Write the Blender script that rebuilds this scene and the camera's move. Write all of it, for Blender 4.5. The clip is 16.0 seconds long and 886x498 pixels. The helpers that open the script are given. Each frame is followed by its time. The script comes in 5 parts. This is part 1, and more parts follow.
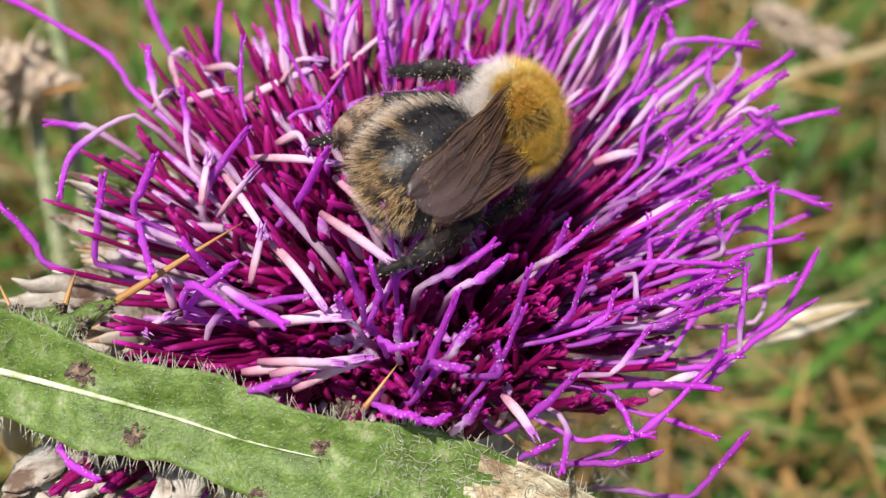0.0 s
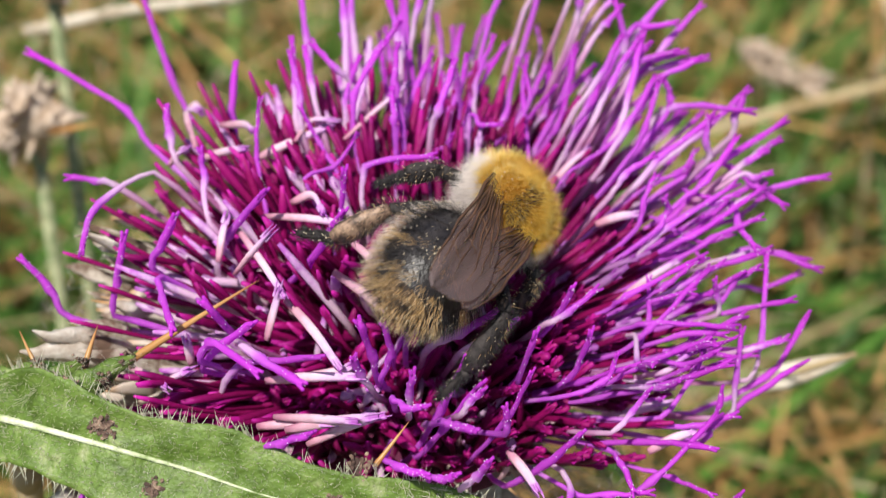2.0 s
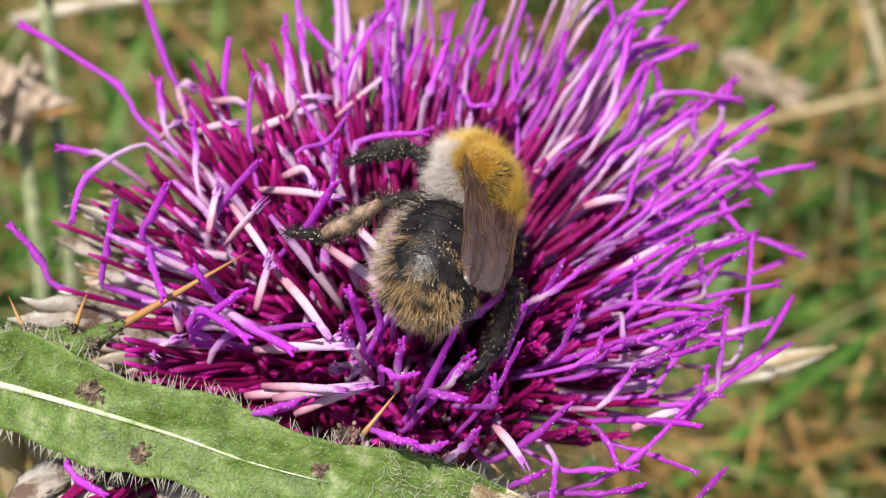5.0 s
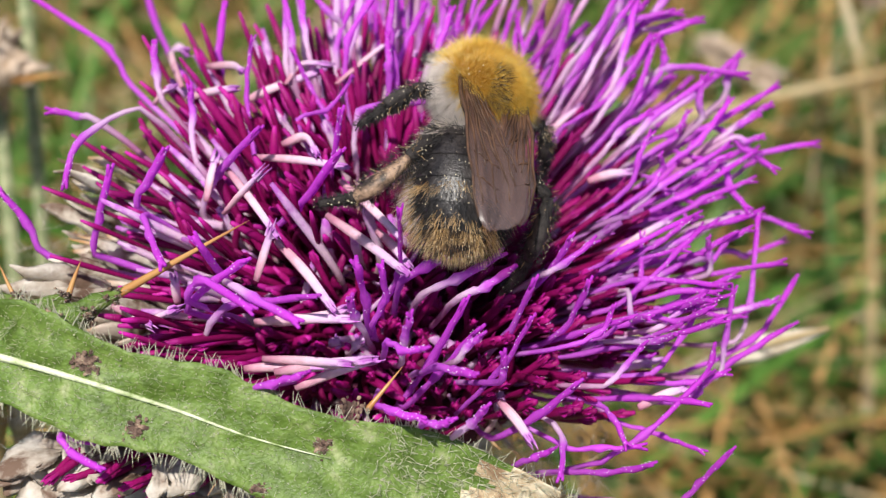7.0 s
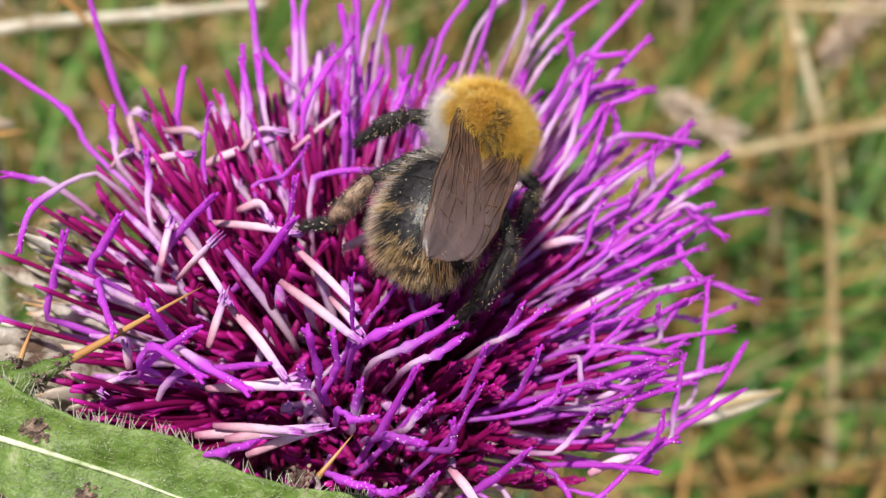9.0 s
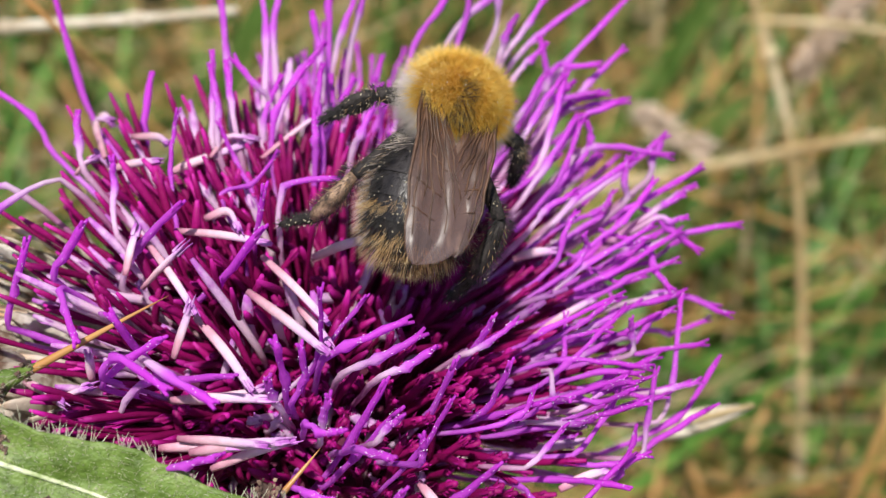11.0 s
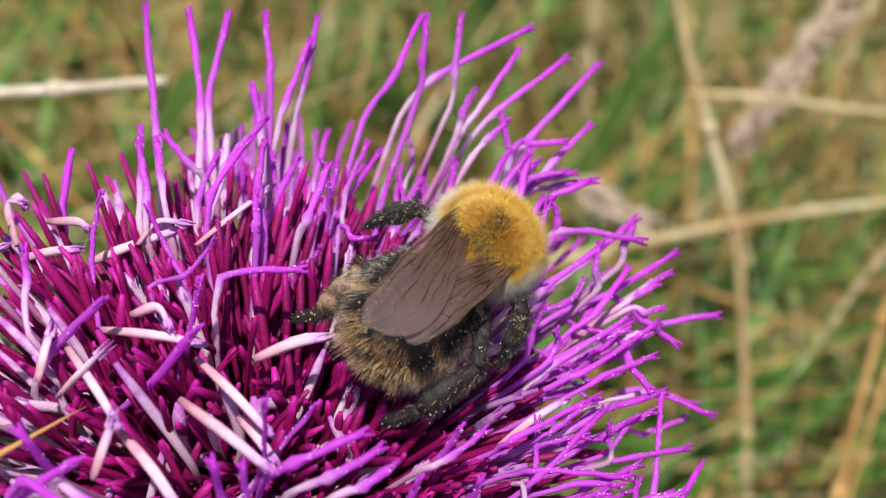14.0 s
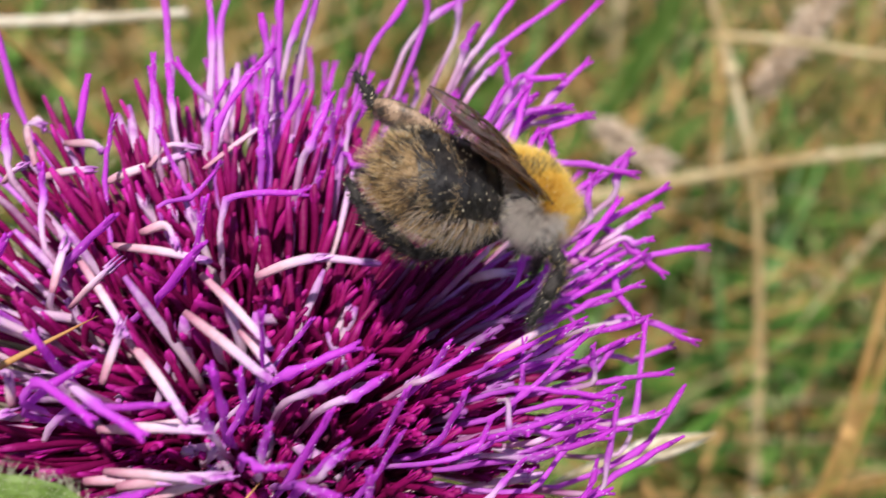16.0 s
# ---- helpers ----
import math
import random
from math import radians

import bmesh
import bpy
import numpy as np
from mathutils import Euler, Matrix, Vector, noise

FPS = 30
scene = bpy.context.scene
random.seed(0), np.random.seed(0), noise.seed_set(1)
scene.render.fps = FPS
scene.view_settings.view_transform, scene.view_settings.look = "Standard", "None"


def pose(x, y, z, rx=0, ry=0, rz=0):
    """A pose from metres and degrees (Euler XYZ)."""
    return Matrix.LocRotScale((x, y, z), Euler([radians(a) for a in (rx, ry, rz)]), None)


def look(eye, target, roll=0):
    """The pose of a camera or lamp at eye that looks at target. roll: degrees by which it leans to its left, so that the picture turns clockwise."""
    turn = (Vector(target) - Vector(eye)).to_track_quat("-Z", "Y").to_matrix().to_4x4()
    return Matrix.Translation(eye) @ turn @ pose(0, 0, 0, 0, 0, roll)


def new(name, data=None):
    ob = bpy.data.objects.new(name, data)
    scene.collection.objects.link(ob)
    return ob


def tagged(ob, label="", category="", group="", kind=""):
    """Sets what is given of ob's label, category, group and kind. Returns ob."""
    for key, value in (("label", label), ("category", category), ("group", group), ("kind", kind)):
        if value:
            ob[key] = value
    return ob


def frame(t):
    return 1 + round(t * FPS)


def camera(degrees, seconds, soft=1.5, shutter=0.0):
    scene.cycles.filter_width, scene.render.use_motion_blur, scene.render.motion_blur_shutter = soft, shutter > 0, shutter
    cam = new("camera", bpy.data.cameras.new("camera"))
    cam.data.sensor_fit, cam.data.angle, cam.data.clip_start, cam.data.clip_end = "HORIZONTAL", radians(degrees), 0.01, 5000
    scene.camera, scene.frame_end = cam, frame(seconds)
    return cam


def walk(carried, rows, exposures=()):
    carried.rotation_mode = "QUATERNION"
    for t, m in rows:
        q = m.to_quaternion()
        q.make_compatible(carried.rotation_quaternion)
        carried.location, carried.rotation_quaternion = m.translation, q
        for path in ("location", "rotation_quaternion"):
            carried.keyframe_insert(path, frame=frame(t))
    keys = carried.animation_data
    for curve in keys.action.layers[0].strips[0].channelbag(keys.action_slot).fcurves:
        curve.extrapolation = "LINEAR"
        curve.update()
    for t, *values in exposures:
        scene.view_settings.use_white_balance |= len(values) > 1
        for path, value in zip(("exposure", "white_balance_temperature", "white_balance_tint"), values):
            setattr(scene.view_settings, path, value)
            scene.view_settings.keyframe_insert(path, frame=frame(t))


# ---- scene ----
cam = camera(40.0, 16.0, soft=1.2, shutter=0.5)
cam.data.dof.use_dof = True
cam.data.dof.focus_distance = 0.074
cam.data.dof.aperture_fstop = 38.0
PATH = [
    (0.0, 0.00001, -0.00000, 0.26000, 55.00, 0.00, 0.00),
    (0.5, 0.00029, -0.00050, 0.26004, 55.05, 0.08, 0.32),
    (1.0, 0.00054, 0.00067, 0.26089, 55.33, -0.40, 0.16),
    (1.5, -0.00128, 0.00098, 0.26242, 55.53, -1.31, -0.35),
    (2.0, -0.00204, -0.00082, 0.26406, 55.75, -1.29, -0.35),
    (2.5, -0.00046, -0.00331, 0.26367, 56.36, -2.07, -0.49),
    (3.0, 0.00051, -0.00271, 0.26242, 56.91, -2.08, -0.37),
    (3.5, -0.00072, -0.00283, 0.26224, 56.70, -2.41, -0.49),
    (4.0, -0.00148, -0.00318, 0.26223, 56.76, -2.51, -0.50),
    (6.5, -0.00539, -0.00173, 0.26110, 55.88, -4.18, -1.28),
    (7.0, -0.00585, -0.00139, 0.26033, 55.71, -4.69, -1.83),
    (7.5, -0.00512, -0.00094, 0.26119, 55.37, -5.45, -2.27),
    (8.0, -0.00368, -0.00155, 0.26162, 56.03, -5.63, -2.67),
    (8.5, -0.00369, -0.00130, 0.26167, 56.54, -5.86, -2.88),
    (9.0, -0.00486, -0.00137, 0.26204, 57.96, -5.79, -2.79),
    (11.5, -0.00459, 0.00059, 0.26131, 58.98, -7.37, -4.21),
    (12.0, -0.00392, 0.00192, 0.26246, 60.05, -7.52, -4.90),
    (12.5, -0.00645, 0.00280, 0.26043, 60.68, -7.27, -4.72),
    (13.0, -0.00747, 0.00505, 0.26108, 61.25, -7.61, -5.51),
    (13.5, -0.00521, 0.00642, 0.25809, 62.47, -8.58, -6.69),
    (14.0, -0.00568, 0.00781, 0.25826, 62.27, -8.42, -6.83),
    (14.5, -0.00481, 0.00836, 0.25784, 61.10, -8.87, -6.86),
    (15.0, -0.00458, 0.00566, 0.25748, 59.98, -8.24, -5.17),
    (15.5, -0.00740, 0.00305, 0.25745, 59.56, -9.04, -5.55),
    (16.0, -0.00401, 0.00403, 0.25957, 59.19, -8.80, -4.98),
]
walk(cam, [(t, pose(x, y, z, rx, ry, rz)) for t, x, y, z, rx, ry, rz in PATH])

# ---- light: a hazy summer sun, high and to the left ----
SUN_HEIGHT, SUN_BEARING = 58.0, 204.0      # degrees; bearing clockwise from +y
scene.view_settings.exposure = 0.40
world = bpy.data.worlds.new("sky")
world.use_nodes = True
scene.world = world
sky = world.node_tree.nodes.new("ShaderNodeTexSky")
sky.sky_type, sky.sun_disc = "NISHITA", False
sky.sun_elevation, sky.sun_rotation = radians(SUN_HEIGHT), radians(SUN_BEARING)
ground_glow = world.node_tree.nodes["Background"]
ground_glow.inputs["Strength"].default_value = 0.075
world.node_tree.links.new(sky.outputs[0], ground_glow.inputs["Color"])
sun = new("sun", bpy.data.lights.new("sun", "SUN"))
sun.data.energy, sun.data.angle, sun.data.color = 4.7, radians(1.5), (1.0, 0.95, 0.87)
sun_way = Vector((math.sin(radians(SUN_BEARING)) * math.cos(radians(SUN_HEIGHT)),
                  math.cos(radians(SUN_BEARING)) * math.cos(radians(SUN_HEIGHT)), math.sin(radians(SUN_HEIGHT))))
sun.matrix_world = look(sun_way * 5, (0, 0, 0))

MM = 0.001


# ---- materials ----
def material(name, colours, scale=400.0, rough=0.5, spread=0.25, bump=0.0, along=None, sheen=0.0, through_light=0.0,
             island=0.0, spec=0.4, detail_scale=None, net=0.0):
    """Procedural surface. colours: (place, rgb) stops; along: read the stops along a strand's length, else by noise."""
    m = bpy.data.materials.new(name)
    m.use_nodes = True
    t = m.node_tree
    n, l = t.nodes, t.links
    bsdf = n["Principled BSDF"]
    bsdf.inputs["Roughness"].default_value = rough
    bsdf.inputs["Specular IOR Level"].default_value = spec
    place = n.new("ShaderNodeTexCoord")
    grain = n.new("ShaderNodeTexNoise")
    grain.inputs["Scale"].default_value, grain.inputs["Detail"].default_value = scale, 4
    l.new(place.outputs["Object"], grain.inputs["Vector"])
    fine = n.new("ShaderNodeTexNoise")
    fine.inputs["Scale"].default_value, fine.inputs["Detail"].default_value = detail_scale or scale * 6, 2
    l.new(place.outputs["Object"], fine.inputs["Vector"])
    ramp = n.new("ShaderNodeValToRGB")
    while len(ramp.color_ramp.elements) < len(colours):
        ramp.color_ramp.elements.new(0.5)
    for e, (at, rgb) in zip(ramp.color_ramp.elements, colours):
        e.position, e.color = at, (*rgb, 1)
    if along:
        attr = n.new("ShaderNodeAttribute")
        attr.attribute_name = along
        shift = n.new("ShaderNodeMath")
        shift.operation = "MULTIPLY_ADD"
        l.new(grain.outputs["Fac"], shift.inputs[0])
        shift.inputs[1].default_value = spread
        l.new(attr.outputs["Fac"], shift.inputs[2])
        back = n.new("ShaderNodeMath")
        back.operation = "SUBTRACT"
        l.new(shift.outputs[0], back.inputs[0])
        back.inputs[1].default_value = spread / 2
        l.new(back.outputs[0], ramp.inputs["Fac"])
    else:
        wide = n.new("ShaderNodeMath")
        wide.operation = "MULTIPLY_ADD"
        l.new(fine.outputs["Fac"], wide.inputs[0])
        wide.inputs[1].default_value = 0.35
        low = n.new("ShaderNodeMath")
        low.operation = "MULTIPLY_ADD"
        l.new(grain.outputs["Fac"], low.inputs[0])
        low.inputs[1].default_value, low.inputs[2].default_value = 1.6, -0.47
        l.new(low.outputs[0], wide.inputs[2])
        l.new(wide.outputs[0], ramp.inputs["Fac"])
    colour = ramp.outputs["Color"]
    if net:
        cells = n.new("ShaderNodeTexVoronoi")
        cells.feature = "DISTANCE_TO_EDGE"
        cells.inputs["Scale"].default_value = net
        l.new(place.outputs["Object"], cells.inputs["Vector"])
        line = n.new("ShaderNodeMapRange")
        line.inputs["From Max"].default_value = 0.16
        line.inputs["To Min"].default_value, line.inputs["To Max"].default_value = 0.82, 1.05
        l.new(cells.outputs["Distance"], line.inputs["Value"])
        dim = n.new("ShaderNodeHueSaturation")
        l.new(line.outputs[0], dim.inputs["Value"])
        l.new(colour, dim.inputs["Color"])
        colour = dim.outputs["Color"]
    if island:
        geo = n.new("ShaderNodeNewGeometry")
        info = n.new("ShaderNodeObjectInfo")
        add = n.new("ShaderNodeMath")
        add.operation = "ADD"
        l.new(geo.outputs["Random Per Island"], add.inputs[0])
        l.new(info.outputs["Random"], add.inputs[1])
        span = n.new("ShaderNodeMapRange")
        span.inputs["From Max"].default_value = 2
        span.inputs["To Min"].default_value, span.inputs["To Max"].default_value = 1 - island, 1 + island
        l.new(add.outputs[0], span.inputs["Value"])
        hsv = n.new("ShaderNodeHueSaturation")
        l.new(span.outputs[0], hsv.inputs["Value"])
        l.new(colour, hsv.inputs["Color"])
        colour = hsv.outputs["Color"]
    l.new(colour, bsdf.inputs["Base Color"])
    if sheen:
        bsdf.inputs["Sheen Weight"].default_value = sheen
    if bump:
        b = n.new("ShaderNodeBump")
        b.inputs["Strength"].default_value, b.inputs["Distance"].default_value = bump, 0.0001
        l.new(fine.outputs["Fac"], b.inputs["Height"])
        l.new(b.outputs[0], bsdf.inputs["Normal"])
    if through_light:
        glow = n.new("ShaderNodeBsdfTranslucent")
        mix = n.new("ShaderNodeMixShader")
        mix.inputs[0].default_value = through_light
        l.new(colour, glow.inputs["Color"])
        l.new(bsdf.outputs[0], mix.inputs[1])
        l.new(glow.outputs[0], mix.inputs[2])
        l.new(mix.outputs[0], n["Material Output"].inputs["Surface"])
    return m


STYLE = material("violet_style", [(0.0, (0.30, 0.02, 0.14)), (0.22, (0.55, 0.20, 0.44)), (0.42, (0.86, 0.64, 0.84)), (0.56, (0.82, 0.50, 0.86)), (0.68, (0.69, 0.15, 0.80)), (1.0, (0.66, 0.058, 0.72))],
                 600, 0.5, 0.25, along="along", through_light=0.48, island=0.22, bump=0.8, spec=0.2)
# crimson with brighter tips; the darkening toward the root paints in shade between florets
COROLLA = material("magenta_corolla_shaded_root", [(0.0, (0.12, 0.004, 0.042)), (0.35, (0.17, 0.003, 0.058)), (0.75, (0.22, 0.003, 0.085)), (0.9, (0.28, 0.005, 0.13)), (1.0, (0.43, 0.012, 0.27))],
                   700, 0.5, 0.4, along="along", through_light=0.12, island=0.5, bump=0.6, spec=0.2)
PALE_TUBE = material("pale_corolla_tube", [(0.0, (0.50, 0.20, 0.30)), (0.3, (0.66, 0.38, 0.47)), (0.55, (0.78, 0.54, 0.66)), (0.8, (0.72, 0.46, 0.74)), (1.0, (0.46, 0.12, 0.52))],
                     1600, 0.55, 0.5, along="along", through_light=0.2, island=0.25, bump=0.5, spec=0.2)
LILAC_TUBE = material("lilac_corolla_tube", [(0.0, (0.20, 0.008, 0.08)), (0.3, (0.24, 0.02, 0.12)), (0.55, (0.42, 0.17, 0.38)), (0.8, (0.46, 0.19, 0.52)), (1.0, (0.30, 0.03, 0.34))],
                      900, 0.5, 0.4, along="along", through_light=0.25, island=0.35, bump=0.5, spec=0.2)
POLLEN = material("pollen", [(0.3, (0.76, 0.50, 0.82)), (0.7, (0.88, 0.74, 0.90))], 3000, 0.7)
DUST = material("yellow_pollen", [(0.3, (0.66, 0.56, 0.36)), (0.7, (0.78, 0.70, 0.52))], 3000, 0.7)
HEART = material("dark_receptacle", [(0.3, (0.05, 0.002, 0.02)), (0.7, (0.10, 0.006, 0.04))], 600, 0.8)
LEAF = material("thistle_leaf", [(0.15, (0.07, 0.12, 0.014)), (0.45, (0.115, 0.19, 0.03)), (0.68, (0.16, 0.24, 0.05)), (0.92, (0.33, 0.38, 0.17))], 700, 0.5, through_light=0.15, bump=1.0, detail_scale=4200, net=1100)
DRY_LEAF = material("withered_leaf", [(0.3, (0.22, 0.14, 0.08)), (0.5, (0.46, 0.35, 0.22)), (0.72, (0.66, 0.57, 0.42))], 700, 0.8, bump=0.6)
BLIGHT = material("leaf_blight", [(0.3, (0.05, 0.028, 0.022)), (0.5, (0.13, 0.08, 0.06)), (0.8, (0.34, 0.24, 0.17))], 1800, 0.85, bump=0.8)
RIB = material("leaf_midrib", [(0.25, (0.22, 0.30, 0.10)), (0.45, (0.44, 0.50, 0.28)), (0.7, (0.64, 0.68, 0.48))], 900, 0.6, bump=0.8)
LEAF_HAIR = material("leaf_hair", [(0.3, (0.66, 0.66, 0.50)), (0.7, (0.80, 0.78, 0.66))], 900, 0.5, through_light=0.5)
SPINE = material("orange_spine", [(0.0, (0.26, 0.14, 0.06)), (0.3, (0.38, 0.18, 0.05)), (0.7, (0.46, 0.25, 0.09)), (1.0, (0.40, 0.17, 0.07))], 900, 0.35, 0.2, along="along")
WOOL = material("white_wool", [(0.3, (0.36, 0.30, 0.26)), (0.7, (0.60, 0.55, 0.49))], 900, 0.9, through_light=0.2)
BRACT = material("involucre_bract", [(0.0, (0.24, 0.15, 0.10)), (0.35, (0.40, 0.33, 0.28)), (0.7, (0.50, 0.42, 0.36)), (1.0, (0.42, 0.22, 0.08))], 700, 0.7, 0.3, along="along", island=0.2, bump=0.4)
PAPER = material("papery_bract", [(0.28, (0.22, 0.14, 0.10)), (0.46, (0.56, 0.48, 0.40)), (0.72, (0.80, 0.75, 0.68))], 420, 0.7, through_light=0.35, bump=0.8)
STEM = material("thistle_stem", [(0.3, (0.16, 0.20, 0.09)), (0.7, (0.34, 0.35, 0.20))], 500, 0.7)
GRASS = material("grass_blade", [(0.25, (0.03, 0.085, 0.012)), (0.5, (0.085, 0.20, 0.03)), (0.75, (0.19, 0.31, 0.075))], 25, 0.5, through_light=0.3, island=0.5, detail_scale=200)
STRAW = material("dry_straw", [(0.25, (0.34, 0.23, 0.10)), (0.5, (0.50, 0.38, 0.20)), (0.75, (0.62, 0.52, 0.34))], 60, 0.6, through_light=0.2, island=0.35, detail_scale=700)
OCHRE_STRAW = material("ochre_straw", [(0.3, (0.38, 0.20, 0.06)), (0.7, (0.60, 0.36, 0.14))], 80, 0.6, through_light=0.2, island=0.3)
SEED_HEAD = material("seed_head", [(0.3, (0.42, 0.31, 0.22)), (0.7, (0.62, 0.50, 0.40))], 900, 0.8, island=0.3, through_light=0.2)
BROAD = material("broad_leaf", [(0.25, (0.06, 0.12, 0.02)), (0.5, (0.10, 0.19, 0.035)), (0.75, (0.19, 0.27, 0.07))], 60, 0.5, through_light=0.3, detail_scale=500)
PALE_DRY = material("pale_dry_leaf", [(0.25, (0.46, 0.37, 0.26)), (0.5, (0.66, 0.58, 0.46)), (0.75, (0.78, 0.71, 0.60))], 300, 0.7, through_light=0.2)
SOIL = material("soil", [(0.3, (0.035, 0.03, 0.015)), (0.55, (0.08, 0.075, 0.03)), (0.8, (0.18, 0.15, 0.08))], 20, 0.9, bump=0.5, detail_scale=150)
CUTICLE = material("black_cuticle", [(0.3, (0.012, 0.010, 0.011)), (0.7, (0.035, 0.03, 0.03))], 1500, 0.34, spec=0.5, bump=0.4)
GOLD_FUR = material("golden_fur", [(0.0, (0.70, 0.33, 0.03)), (0.4, (0.88, 0.52, 0.06)), (0.75, (0.94, 0.66, 0.13)), (1.0, (0.97, 0.80, 0.34))], 330, 0.6, 0.8, along="along", through_light=0.4, island=0.25)
CREAM_FUR = material("cream_fur", [(0.0, (0.58, 0.49, 0.44)), (0.5, (0.76, 0.67, 0.62)), (1.0, (0.88, 0.80, 0.75))], 900, 0.6, 0.3, along="along", through_light=0.25, island=0.2)
BLACK_FUR = material("black_fur", [(0.0, (0.010, 0.010, 0.011)), (1.0, (0.05, 0.046, 0.046))], 900, 0.5, 0.3, along="along", island=0.4)
TAN_FUR = material("tan_fur", [(0.0, (0.34, 0.20, 0.07)), (0.5, (0.68, 0.46, 0.22)), (1.0, (0.86, 0.70, 0.50))], 900, 0.6, 0.3, along="along", through_light=0.25, island=0.3)
TAIL = material("brown_tail", [(0.3, (0.05, 0.03, 0.02)), (0.7, (0.24, 0.15, 0.07))], 1200, 0.6, bump=0.5)
LEG = material("black_leg", [(0.3, (0.014, 0.012, 0.012)), (0.7, (0.05, 0.042, 0.04))], 1500, 0.65, spec=0.2, bump=0.8)
TIBIA = material("pollen_basket", [(0.3, (0.04, 0.03, 0.025)), (0.42, (0.15, 0.095, 0.065)), (0.62, (0.36, 0.24, 0.165))], 900, 0.5, bump=0.6)
VEIN = material("wing_vein", [(0.3, (0.04, 0.02, 0.012)), (0.7, (0.10, 0.05, 0.028))], 900, 0.45)
MEMBRANE = bpy.data.materials.new("wing_membrane")
MEMBRANE.use_nodes = True
mn, ml = MEMBRANE.node_tree.nodes, MEMBRANE.node_tree.links
mb = mn["Principled BSDF"]
mb.inputs["Roughness"].default_value = 0.34
mt, mx = mn.new("ShaderNodeBsdfTransparent"), mn.new("ShaderNodeMixShader")
mz, mr, mc = mn.new("ShaderNodeTexNoise"), mn.new("ShaderNodeMapRange"), mn.new("ShaderNodeTexCoord")
mz.inputs["Scale"].default_value = 350
mr.inputs["To Min"].default_value, mr.inputs["To Max"].default_value = 0.36, 0.6
# brown membrane; the paler grey toward the tip is a painted sky reflection
mk = mn.new("ShaderNodeValToRGB")
mk.color_ramp.elements[0].color, mk.color_ramp.elements[1].color = (0.10, 0.048, 0.024, 1), (0.19, 0.135, 0.135, 1)
ma = mn.new("ShaderNodeAttribute")
ma.attribute_name = "along"
ml.new(ma.outputs["Fac"], mk.inputs["Fac"])
mt.inputs["Color"].default_value = (0.72, 0.58, 0.50, 1)
ml.new(mc.outputs["Object"], mz.inputs["Vector"])
ml.new(mz.outputs["Fac"], mr.inputs["Value"])
ml.new(mk.outputs["Color"], mb.inputs["Base Color"])
ml.new(mr.outputs[0], mx.inputs[0])
ml.new(mt.outputs[0], mx.inputs[1])
ml.new(mb.outputs[0], mx.inputs[2])
ml.new(mx.outputs[0], mn["Material Output"].inputs["Surface"])


